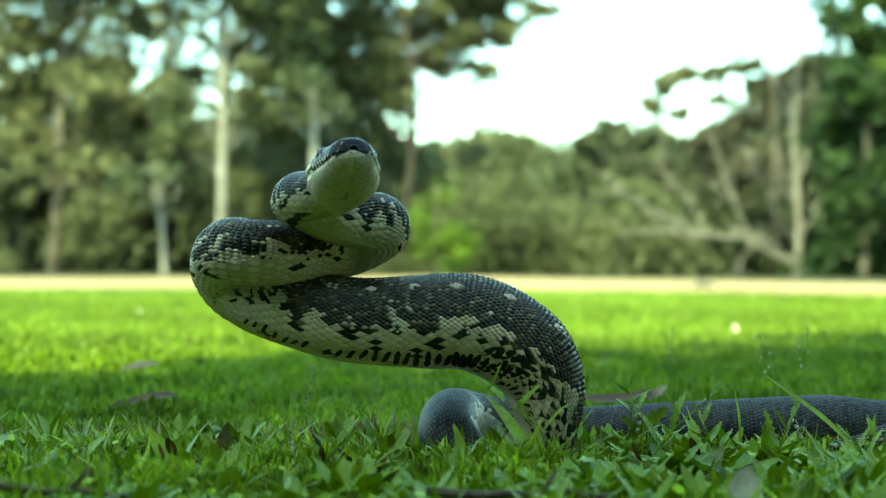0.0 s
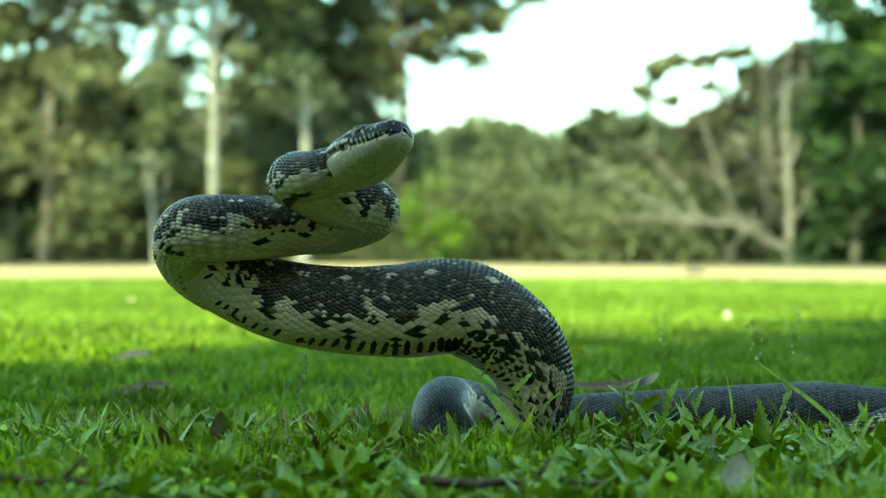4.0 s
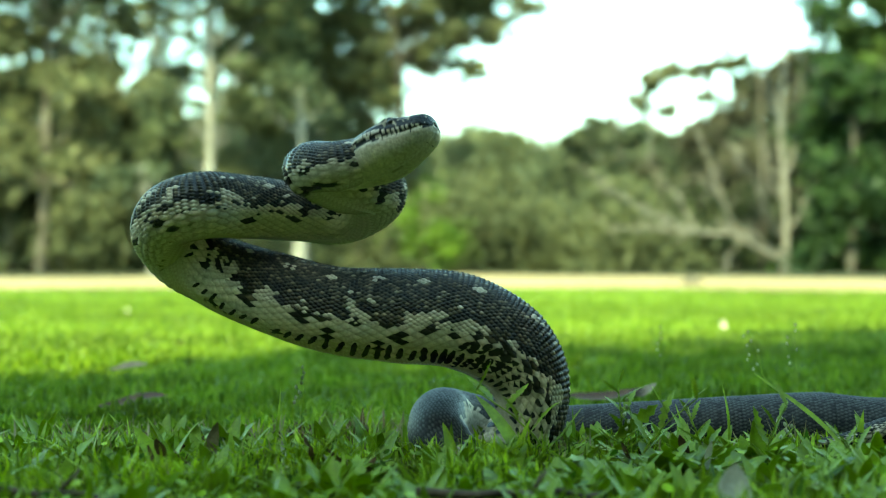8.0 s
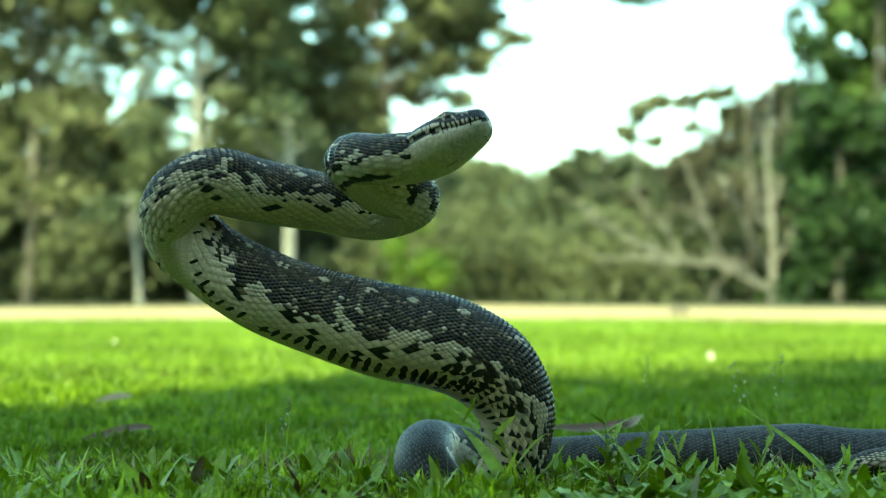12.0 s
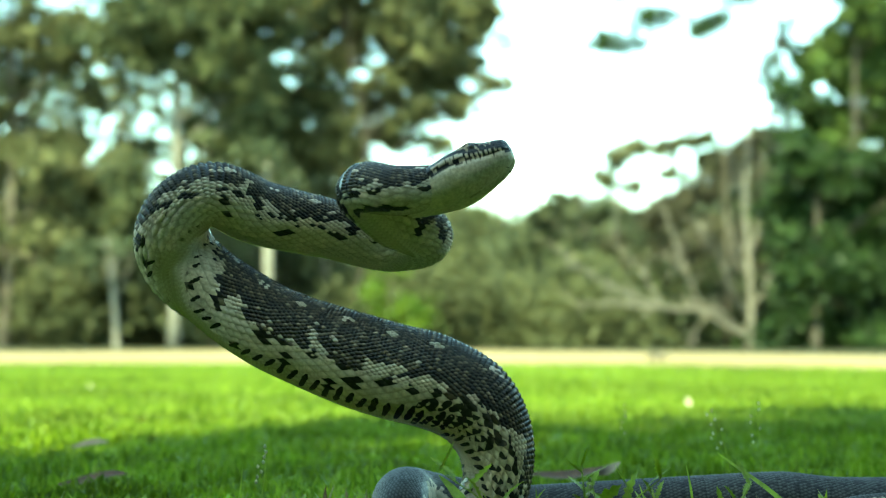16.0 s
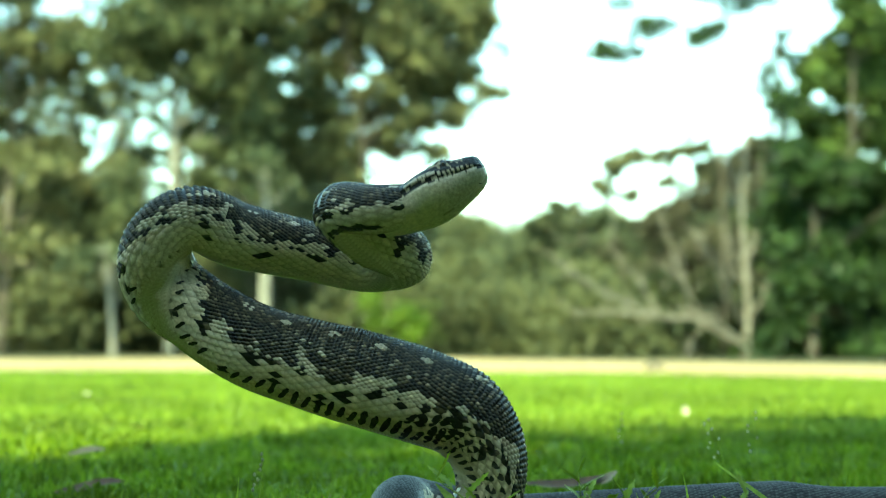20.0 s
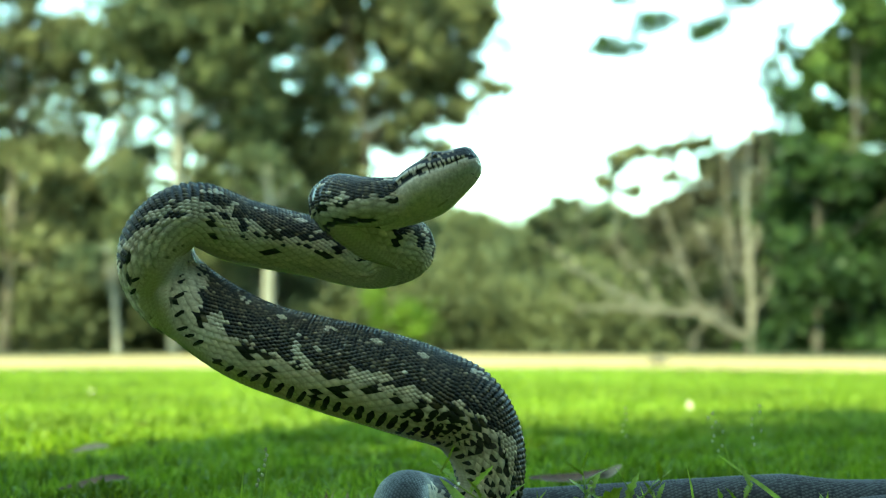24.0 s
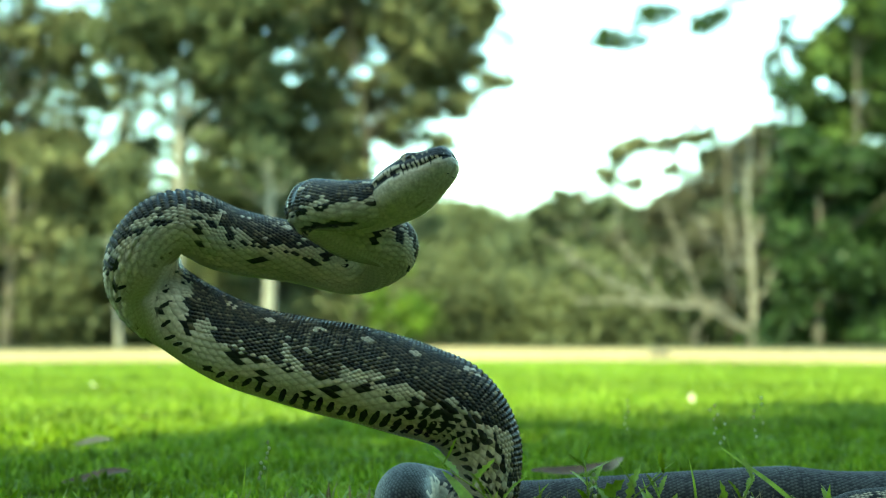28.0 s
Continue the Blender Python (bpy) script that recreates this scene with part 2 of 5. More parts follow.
def strip(name, y0, y1, z, material, label, category):
    xs = np.concatenate([np.linspace(-90, -10, 20), np.linspace(-9, 9, 73), np.linspace(10, 90, 20)])
    verts, faces = [], []
    for x in xs:
        a = y0(x) + 0.25 * noise.noise((x * 0.8, 3, y0(0)))
        b = y1(x) + 0.6 * noise.noise((x * 0.3, 9, 1))
        for f, drop in ((0, 0.03), (0.02, 0), (0.5, 0), (0.98, 0), (1, 0.03)):
            verts.append((x, a + (b - a) * f, z - drop + (0 if drop else 0.012 * noise.noise((x, f * 9, 5)))))
    for i in range(len(xs) - 1):
        for k in range(4):
            a = i * 5 + k
            faces.append((a, a + 5, a + 6, a + 1))
    tagged(hang(name, mesh_of(name, verts, faces), material), label, category, kind="structure")


def near_edge(x):
    """The bend of the track where it meets the lawn."""
    return max(7.5, 11.9 - 0.42 * abs(x + 0.6) ** 1.6)


def far_edge(x):
    return max(13.0, 31.0 - 1.6 * abs(x + 0.5) ** 1.3)


ground_sheet()
strip("road", near_edge, far_edge, 0.03, M_SAND, "pale sandy gravel track beyond the lawn", "track")
strip("forest_floor", lambda x: far_edge(x) + 0.3, lambda x: 150.0, 0.035, M_LITTER, "brown leaf litter under the gum trees", "forest floor")


# ---- the python ----
FLANK = 94.0          # degrees from the back at which the scales grow large
RING = 0.003          # length of one ring of body
STATION_R = (23, 25, 30, 35, 37, 36.5, 33.5, 31.5, 28.5, 25.5, 24, 25.5, 24, 22.5, 21.5, 21, 20, 19.2, 18.2, 16.6)
BACK = ((0.4, 0.8, 0.5), (0.85, 0.55, 0.1), (0.9, 0.38, 0.25), (0.6, 0.12, 0.7), (0.1, -0.1, 1), (0, -0.08, 1), (0, -0.08, 1),
        (0.05, -0.02, 1), (0.25, 0.2, 0.9), (0.1, 0.95, 0.15), (-0.75, 0.3, 0.45), (-0.3, -0.15, 0.95), (0, -0.2, 1), (0, -0.12, 1),
        (0.1, 0.1, 1), (0.8, 0.2, 0.6), (0.1, 0.4, 0.9), (-0.5, 0.0, 0.85), (0, 0.0, 1), (0, 0.1, 1))
# the spine at some times: from the ground to the back of the head, and the snout, in millimetres
SPINE = {
    0: [(56, 1094, 11), (63, 1094, 33), (63, 1094, 56), (50, 1094, 80), (13, 1094, 100), (-28, 1094, 101), (-72, 1094, 102), (-113, 1100, 110), (-146, 1108, 120), (-161, 1106, 134), (-159, 1080, 150), (-142, 1071, 149), (-112, 1090, 150), (-94, 1106, 152), (-77, 1112, 154), (-53, 1092, 171), (-80, 1068, 174), (-107, 1052, 186), (-93, 1038, 189), (-79, 1031, 194), (-65, 978, 214)],
    3: [(56, 1094, 12), (62, 1094, 34), (62, 1094, 57), (48, 1094, 81), (10, 1094, 103), (-31, 1094, 101), (-73, 1094, 102), (-114, 1100, 109), (-152, 1108, 122), (-176, 1106, 138), (-174, 1080, 156), (-155, 1071, 155), (-124, 1090, 157), (-100, 1106, 159), (-77, 1112, 160), (-53, 1092, 172), (-78, 1068, 177), (-103, 1052, 191), (-88, 1038, 193), (-75, 1044, 198), (-33, 1004, 219)],
    6: [(47, 1094, 8), (57, 1094, 30), (59, 1094, 53), (45, 1094, 78), (11, 1094, 101), (-33, 1094, 100), (-75, 1094, 100), (-117, 1100, 104), (-159, 1108, 118), (-189, 1106, 138), (-191, 1080, 157), (-172, 1071, 167), (-138, 1090, 167), (-109, 1106, 167), (-83, 1112, 167), (-58, 1092, 182), (-83, 1068, 184), (-106, 1052, 196), (-87, 1038, 198), (-70, 1044, 204), (-26, 1009, 224)],
    8: [(46, 1094, 10), (59, 1094, 32), (60, 1094, 59), (45, 1094, 83), (11, 1094, 101), (-33, 1094, 105), (-78, 1094, 109), (-124, 1100, 122), (-164, 1108, 137), (-192, 1106, 156), (-193, 1080, 174), (-171, 1071, 182), (-138, 1090, 182), (-103, 1106, 179), (-71, 1112, 177), (-47, 1092, 195), (-69, 1068, 196), (-91, 1052, 207), (-71, 1038, 208), (-53, 1044, 213), (-7, 1022, 233)],
    11: [(55, 1094, 13), (61, 1094, 36), (60, 1094, 62), (43, 1094, 88), (10, 1094, 105), (-33, 1094, 113), (-81, 1094, 123), (-122, 1096, 136), (-160, 1100, 154), (-183, 1097, 177), (-181, 1084, 200), (-162, 1082, 212), (-129, 1094, 204), (-86, 1106, 198), (-47, 1112, 193), (-23, 1092, 203), (-43, 1068, 209), (-63, 1052, 225), (-42, 1038, 225), (-22, 1044, 229), (27, 1034, 251)],
    12: [(55, 1094, 15), (60, 1094, 39), (59, 1094, 65), (42, 1094, 91), (10, 1094, 108), (-29, 1094, 116), (-72, 1094, 128), (-116, 1096, 144), (-153, 1100, 165), (-177, 1097, 188), (-176, 1084, 210), (-155, 1082, 222), (-121, 1094, 216), (-78, 1106, 209), (-38, 1112, 202), (-14, 1092, 213), (-34, 1068, 218), (-53, 1052, 234), (-31, 1038, 234), (-10, 1044, 238), (39, 1034, 259)],
    15: [(56, 1094, 24), (63, 1094, 46), (62, 1094, 71), (47, 1094, 98), (17, 1094, 115), (-16, 1094, 121), (-59, 1094, 137), (-101, 1096, 157), (-138, 1100, 184), (-161, 1097, 206), (-163, 1084, 230), (-138, 1082, 247), (-102, 1094, 234), (-55, 1106, 224), (-12, 1112, 214), (11, 1092, 221), (-10, 1068, 229), (-30, 1052, 248), (-5, 1038, 246), (19, 1044, 249), (70, 1034, 271)],
    17: [(55, 1094, 24), (62, 1094, 46), (60, 1094, 73), (45, 1094, 98), (18, 1094, 112), (-13, 1094, 122), (-56, 1094, 134), (-100, 1096, 149), (-139, 1100, 171), (-164, 1097, 194), (-167, 1084, 220), (-145, 1082, 241), (-110, 1094, 230), (-61, 1106, 220), (-16, 1112, 210), (7, 1092, 216), (-13, 1068, 224), (-33, 1052, 243), (-10, 1038, 241), (12, 1044, 244), (64, 1034, 268)],
    20: [(53, 1094, 24), (60, 1094, 45), (58, 1094, 72), (41, 1094, 97), (13, 1094, 109), (-20, 1094, 119), (-64, 1094, 131), (-108, 1096, 145), (-146, 1100, 167), (-171, 1097, 189), (-174, 1084, 215), (-152, 1082, 234), (-119, 1094, 223), (-70, 1106, 213), (-25, 1112, 204), (-2, 1092, 210), (-23, 1068, 219), (-44, 1052, 238), (-21, 1038, 237), (1, 1044, 240), (52, 1034, 265)],
    25: [(50, 1094, 24), (56, 1094, 45), (53, 1094, 71), (37, 1094, 96), (8, 1094, 108), (-24, 1094, 118), (-68, 1094, 130), (-112, 1096, 144), (-149, 1100, 166), (-174, 1097, 188), (-177, 1084, 214), (-154, 1082, 233), (-120, 1094, 222), (-71, 1106, 212), (-26, 1112, 202), (-3, 1092, 213), (-27, 1068, 221), (-51, 1052, 240), (-28, 1038, 238), (-6, 1044, 241), (43, 1028, 267)],
    28: [(48, 1094, 21), (53, 1094, 43), (50, 1094, 69), (32, 1094, 93), (2, 1094, 105), (-32, 1094, 115), (-77, 1094, 125), (-121, 1096, 137), (-159, 1100, 157), (-184, 1097, 177), (-186, 1084, 204), (-163, 1082, 224), (-130, 1094, 212), (-82, 1106, 203), (-38, 1112, 194), (-15, 1092, 209), (-41, 1068, 216), (-66, 1052, 232), (-42, 1038, 231), (-19, 1044, 235), (28, 1024, 262)],
}
# what lies on the grass, from the tip of the tail to the foot of the raised part
TAIL = ((0.262, 1.070, 0.019), (0.283, 1.070, 0.020), (0.306, 1.072, 0.026), (0.36, 1.085, 0.027), (0.46, 1.12, 0.022), (0.50, 1.16, 0.022),
        (0.42, 1.205, 0.018), (0.33, 1.200, 0.0168), (0.29, 1.199, 0.0195), (0.23, 1.20, 0.0185), (0.15, 1.205, 0.0150), (0.075, 1.205, 0.013),
        (0.026, 1.196, 0.021), (0.002, 1.170, 0.026), (-0.003, 1.137, 0.027), (-0.002, 1.099, 0.015), (0.016, 1.080, -0.005))
TAIL_R = (3, 7.5, 10.5, 13, 18, 20, 21.5, 23, 24.5, 22.5, 21, 20, 22, 23.5, 24, 22.5, 20)
TIMES = sorted(SPINE)


def blend_rows(t):
    """The spine's stations at t seconds, gliding from one known time to the next."""
    i = max(k for k in range(len(TIMES)) if TIMES[k] <= t)
    if i == len(TIMES) - 1:
        return np.array(SPINE[TIMES[i]]) / 1000
    def rate(k):
        a, b = max(k - 1, 0), min(k + 1, len(TIMES) - 1)
        return (np.array(SPINE[TIMES[b]]) - np.array(SPINE[TIMES[a]])) / 1000 / (TIMES[b] - TIMES[a])
    d = TIMES[i + 1] - TIMES[i]
    u = (t - TIMES[i]) / d
    p, q = np.array(SPINE[TIMES[i]]) / 1000, np.array(SPINE[TIMES[i + 1]]) / 1000
    return ((2 * u**3 - 3 * u**2 + 1) * p + (u**3 - 2 * u**2 + u) * d * rate(i)
            + (3 * u**2 - 2 * u**3) * q + (u**3 - u**2) * d * rate(i + 1))


def smooth_line(points, values, per=24):
    """A dense curve through points, and the values carried along it."""
    points, values = np.asarray(points, float), np.asarray(values, float)
    n = len(points)
    knots = np.concatenate([[0], np.cumsum(np.sqrt(np.linalg.norm(np.diff(points, axis=0), axis=1)))])
    slope = np.zeros_like(points)
    for k in range(n):
        if 0 < k < n - 1:
            a, b = knots[k] - knots[k - 1], knots[k + 1] - knots[k]
            slope[k] = ((points[k] - points[k - 1]) / a * b + (points[k + 1] - points[k]) / b * a) / (a + b)
    slope[0] = (points[1] - points[0]) / (knots[1] - knots[0])
    slope[-1] = (points[-1] - points[-2]) / (knots[-1] - knots[-2])
    line, carried = [], []
    for k in range(n - 1):
        d = knots[k + 1] - knots[k]
        for u in np.linspace(0, 1, per, endpoint=False):
            line.append((2 * u**3 - 3 * u**2 + 1) * points[k] + (u**3 - 2 * u**2 + u) * d * slope[k]
                        + (3 * u**2 - 2 * u**3) * points[k + 1] + (u**3 - u**2) * d * slope[k + 1])
            carried.append(values[k] * (1 - u) + values[k + 1] * u)
    line.append(points[-1])
    carried.append(values[-1])
    return np.array(line), np.array(carried)


def poses_along(line, backs, where):
    """Poses on the line at the given shares of its length: y runs forward, z to the back of the snake."""
    run = np.concatenate([[0], np.cumsum(np.linalg.norm(np.diff(line, axis=0), axis=1))])
    at = np.asarray(where) * run[-1]
    pick = lambda a, s: np.array([np.interp(s, run, a[:, k]) for k in range(3)]).T
    place, ahead = pick(line, at), pick(line, np.minimum(at + 0.004, run[-1])) - pick(line, np.maximum(at - 0.004, 0))
    out = []
    for p, f, b in zip(place, ahead, pick(backs, at)):
        f = Vector(f).normalized()
        z = Vector(b)
        z = (z - f * z.dot(f)).normalized()
        x = f.cross(z)
        m = Matrix((x, f, z)).transposed().to_4x4()
        m.translation = Vector(p)
        out.append(m)
    return out


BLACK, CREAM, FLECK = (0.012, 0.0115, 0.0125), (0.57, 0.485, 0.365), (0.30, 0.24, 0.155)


def pigment(s, phi, chance):
    """The colour of one scale: s metres from the foot towards the head, phi degrees round from the back. Returns edge and middle."""
    side = 1 if phi >= 0 else -1
    a = abs(phi)
    wob = noise.noise((s * 42, side * 7.3, 1.7)) * 27 + noise.noise((s * 120, side * 3.1, 4.2)) * 17
    edge = 75 + (chance - 0.5) * 16 + wob - 8 * min(1, max(0, (s - 0.32) / 0.1)) + (10 if s > 0.62 else 0)
    # dark stripe under the neck: real pigment plus the crease's shade, painted in
    if 0.664 < s < 0.714 and 127 + 300 * abs(s - 0.689) < phi < 156 - 420 * abs(s - 0.689):
        return (0.030, 0.031, 0.022), (0.036, 0.036, 0.026)
    if s < -0.78 and a > 60:
        return (BLACK, CREAM) if chance < 0.8 else (BLACK, BLACK)
    if s < -0.012 and a < 104 + 14 * noise.noise((s * 90, side, 2.2)):
        k = 0.8 + 0.9 * chance
        return tuple(c * k for c in BLACK), (0.085, 0.085, 0.085) if chance < 0.75 else tuple(c * k * 1.8 for c in BLACK)
    cell = (s % 0.037) / 0.037
    spot = math.hypot((cell - 0.5) * 0.037 / 0.0050, (a - 33) / 5)
    if a < edge:
        if spot < 1 and spot > 0.35 and noise.noise((s * 300, a * 0.2, side)) > -0.25:
            return CREAM, CREAM
        if a > edge - 18 and noise.noise((s * 95, a * 0.085, 9 + side)) > 0.50:
            return CREAM, CREAM
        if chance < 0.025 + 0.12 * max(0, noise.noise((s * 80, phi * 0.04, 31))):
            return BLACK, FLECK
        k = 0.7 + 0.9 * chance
        # paler scale middles: natural flecks, and the scales' glints put into the colour
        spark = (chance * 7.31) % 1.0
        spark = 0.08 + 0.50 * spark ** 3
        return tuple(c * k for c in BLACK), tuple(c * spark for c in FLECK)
    # loose blotches on the flank
    if a < edge + 38 and noise.noise((s * 112, a * 0.078, 20 + side)) > 0.06 + (0.12 if s > 0.6 else 0) + (chance - 0.5) * 0.26 + (a - edge) * 0.0045 - (0.02 if s < 0.14 else 0):
        return BLACK, BLACK
    # short thin dashes on the belly where the body bends
    if 0.27 < s < 0.46 and 112 < a < 150 and int(s / RING) % 3 == 0 and noise.noise((s * 60, a * 0.07, 40)) > 0.30:
        return tuple(c * 0.25 for c in CREAM), BLACK
    k = 0.86 + 0.26 * chance
    return tuple(c * k * (0.74 if a < 110 else 0.86) for c in CREAM), tuple(c * k for c in CREAM)


def ring_mesh(s, r, index, dice, relief=1.0, dotted=False):
    """One ring of the body: overlapping scales over a sleeve, and a broad belly scute."""
    verts, faces, tint = [], [], []
    def put(a, rad, phi, colour):
        q = math.radians(phi)
        flat = 0.93 if abs(phi) < 90 else 0.88
        verts.append((rad * math.sin(q), a, rad * math.cos(q) * flat))
        tint.append(colour)
        return len(verts) - 1
    # the sleeve of skin, which slips under the ring ahead
    steps = 36
    for a, rad in ((RING * 2.7, r - 0.0022), (RING * 0.4, r - 0.0005), (-RING * 0.9, r - 0.0006)):
        for k in range(steps):
            phi = -180 + 360 * k / steps
            e, m = pigment(s, phi, 0.5)
            put(a, rad, phi, tuple(c * 0.88 for c in e))
    for j in range(2):
        for k in range(steps):
            a, b = j * steps + k, j * steps + (k + 1) % steps
            faces.append((a, b, b + steps, a + steps))
    # rounded scales, small on the back and twice as large low on the flank, set between those of the ring ahead
    def scale(phi, w, h, e, m, high, front):
        lift = 0.00010 * relief * dice.random()
        rim = [put(h * a, r + z * relief + lift, phi + w * b, e) for a, b, z in
               ((0.95, 0, -0.0010 * front), (0.35, -0.75, -0.0008 * front), (-0.05, -1.0, -0.00045), (-0.62, -0.62, -0.00015), (-1.08, 0, 0.00005),
                (-0.62, 0.62, -0.00015), (-0.05, 1.0, -0.00045), (0.35, 0.75, -0.0008 * front))]
        dot = 0.36 if dotted else 1.0
        core = [put(h * (dot * (a + 0.15) - 0.15), r + z * high * relief + lift, phi + w * b * dot, m) for a, b, z in
                ((0.30, 0, 0.00045), (-0.15, -0.42, 0.00070), (-0.55, 0, 0.00105), (-0.15, 0.42, 0.00070))]
        both = rim + core
        for f in ((0, 1, 8), (1, 2, 9, 8), (2, 3, 9), (3, 4, 10, 9), (4, 5, 11, 10), (5, 6, 11), (6, 7, 8, 11), (7, 0, 8), (8, 9, 10, 11)):
            faces.append(tuple(both[i] for i in f)[::-1])
    count, span = round(54 * (r / 0.035) ** 0.65), 288.0
    step = span / count
    odd = index % 2
    for k in range(count + odd):
        phi = -span / 2 + (k + 0.5 - 0.5 * odd) * step
        if abs(phi) < FLANK:
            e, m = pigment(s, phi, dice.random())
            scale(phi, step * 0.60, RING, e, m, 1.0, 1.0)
    if odd == 0:
        rows = max(2, round((span / 2 - FLANK) / (step * 1.9)))
        wide = (span / 2 - FLANK) / rows
        for side in (-1, 1):
            for k in range(rows + 1):
                phi = FLANK + (k + (0.5 if index % 4 else 0.0)) * wide
                if phi < span / 2 + 2:
                    e, m = pigment(s, side * phi, dice.random())
                    scale(side * phi, wide * 0.62, RING * 2, tuple(c * 0.80 for c in e), m, 0.8, 0.35)
    # dark rounded bars at each rim of the belly, one to every third ring, in two rows near the ground
    if 0 <= s < 0.37 and index % 3 == 0:
        fade = min(1.0, max(0.0, (s - 0.16) / 0.24))
        rows = [(133, 14.0 - 9 * fade, 0.85 - 0.45 * fade)] + ([(110, 8.0, 0.8)] if s < 0.13 else []) + ([(158, 9.0, 0.6)] if s < 0.10 else [])
        for side in (-1, 1):
            for middle, height, thick in rows:
                if dice.random() < 0.10 + 0.25 * fade:
                    continue
                tall = height * dice.uniform(0.75, 1.25)
                mid = middle + dice.uniform(-3, 4)
                slant = RING * dice.uniform(0.2, 0.9)
                pairs = []
                for j in range(9):
                    u = j / 4 - 1
                    half = RING * thick * max(0.12, (1 - u ** 4)) ** 0.5 * dice.uniform(0.72, 1.2)
                    pairs.append([put(slant * u + e * half, r + 0.0011, side * (mid + tall * u), BLACK) for e in (-1, 1)])
                for c, d in zip(pairs, pairs[1:]):
                    face = (c[0], c[1], d[1], d[0])
                    faces.append(face[::-1] if side > 0 else face)
    # the belly scute
    lo = span / 2 - 2
    rows = []
    for a, rad in ((RING * 1.5, r - 0.0010), (0.2 * RING, r + 0.0001), (-RING * 0.85, r + 0.0005), (-RING * 0.95, r - 0.0002)):
        line = []
        for k in range(11):
            phi = lo + (360 - 2 * lo) * k / 10
            shown = phi if phi <= 180 else phi - 360
            e, m = pigment(s, shown, 0.6)
            line.append(put(a, rad, phi, e))
        rows.append(line)
    for u, v in zip(rows, rows[1:]):
        for k in range(10):
            faces.append((u[k], u[k + 1], v[k + 1], v[k]))
    me = mesh_of("body_ring", verts, faces)
    col = me.color_attributes.new("pigment", "FLOAT_COLOR", "POINT")
    col.data.foreach_set("color", np.array([(*c, 1.0) for c in tint], dtype=np.float32).reshape(-1))
    return me


def head_mesh():
    """The head, from the neck forward to the snout: a lofted wedge with jaw bulges, mouth line and patterned shields."""
    ys = (-0.016, -0.008, 0.0, 0.008, 0.016, 0.024, 0.032, 0.039, 0.046, 0.052, 0.057, 0.0605, 0.0630, 0.0640)
    wide = (0.0120, 0.0140, 0.0162, 0.0198, 0.0230, 0.0243, 0.0232, 0.0207, 0.0182, 0.0163, 0.0145, 0.0120, 0.008, 0.003)
    top = (0.0120, 0.0128, 0.0114, 0.0112, 0.0118, 0.0126, 0.0136, 0.0138, 0.0122, 0.0114, 0.0109, 0.0102, 0.0082, 0.003)
    low = (0.0125, 0.0150, 0.0170, 0.0182, 0.0190, 0.0189, 0.0179, 0.0164, 0.0146, 0.0126, 0.0103, 0.0080, 0.0052, 0.002)
    n, rows = 96, 130
    verts, faces, tint = [], [], []
    for j in range(rows):
        y = -0.016 + 0.080 * (1 - (1 - j / (rows - 1)) ** 1.25)
        w, h, l = (float(np.interp(y, ys, v)) for v in (wide, top, low))
        for k in range(n):
            q = 2 * math.pi * k / n          # 0 at the crown
            sx, cz = math.sin(q), math.cos(q)
            flat = abs(cz) ** 0.8 * (1 if cz > 0 else -1)
            x, z = w * (abs(sx) ** 0.85) * (1 if sx > 0 else -1), (h if cz > 0 else l) * flat
            deg = math.degrees(q) if q <= math.pi else 360 - math.degrees(q)
            f = max(0.0, min(1.0, (y - 0.002) / 0.012))
            seam = 89 + 13 * max(0.0, min(1.0, y / 0.064))
            brow = math.exp(-((y - 0.040) / 0.006) ** 2) * math.exp(-((deg - 52) / 14) ** 2) * 0.0026
            groove = -0.0011 * f * math.exp(-((deg - seam) / 3.5) ** 2)
            lip = 0.0006 * f * math.exp(-((deg - seam + 10) / 7.0) ** 2)
            chin = -0.0008 * f * math.exp(-((deg - 180) / 4.0) ** 2)
            grain = 0.00022 * noise.noise((x * 600, y * 600, z * 600))
            sc = 1 + (brow + groove + lip + chin + grain) / max(math.hypot(x, z), 0.003)
            verts.append((x * sc, y, z * sc))
            # pigment
            mouth = 87 + 13 * max(0.0, min(1.0, y / 0.064))
            bar = ((y + 0.0006 * noise.noise((y * 300, sx, 8))) % 0.0031) / 0.0031
            rag = noise.noise((x * 260, y * 220, z * 260))
            if 0.003 < y < 0.0105 and 60 < deg < 99 + 12 * rag:
                c = BLACK
            elif y > 0.0600 and deg < mouth + 16 and rag > -0.25:
                c = BLACK
            elif f < 0.5:
                c = BLACK if deg < 72 + 14 * noise.noise((y * 150, 1 if sx > 0 else 2, 3)) else CREAM
                if 0.002 < y < 0.0075 and deg < 96 + 12 * rag:
                    c = BLACK
            elif deg < mouth - (9 if y > 0.034 else 15) + 4 * rag:
                c = BLACK
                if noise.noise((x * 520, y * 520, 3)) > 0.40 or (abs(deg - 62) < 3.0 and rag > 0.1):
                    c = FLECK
            elif y > 0.034:
                # both lips barred towards the snout
                c = tuple(v * 0.82 for v in CREAM)
                if bar + 0.30 * rag < (0.46 if deg < mouth else 0.30 - 0.03 * (deg - mouth)) or abs(deg - mouth) < 1.2:
                    c = BLACK
            elif deg < mouth - 4:
                c = tuple(v * 0.80 for v in CREAM)
                if bar + 0.3 * rag < 0.14 and y > 0.016:
                    c = BLACK
            elif deg < mouth + 5 and y > 0.008 and rag > -0.28:
                c = BLACK
            else:
                c = tuple(v * (0.92 + 0.1 * rag) for v in CREAM)
                if deg > 178.4 and y > 0.026:
                    c = tuple(v * 0.45 for v in CREAM)
            tint.append(c)
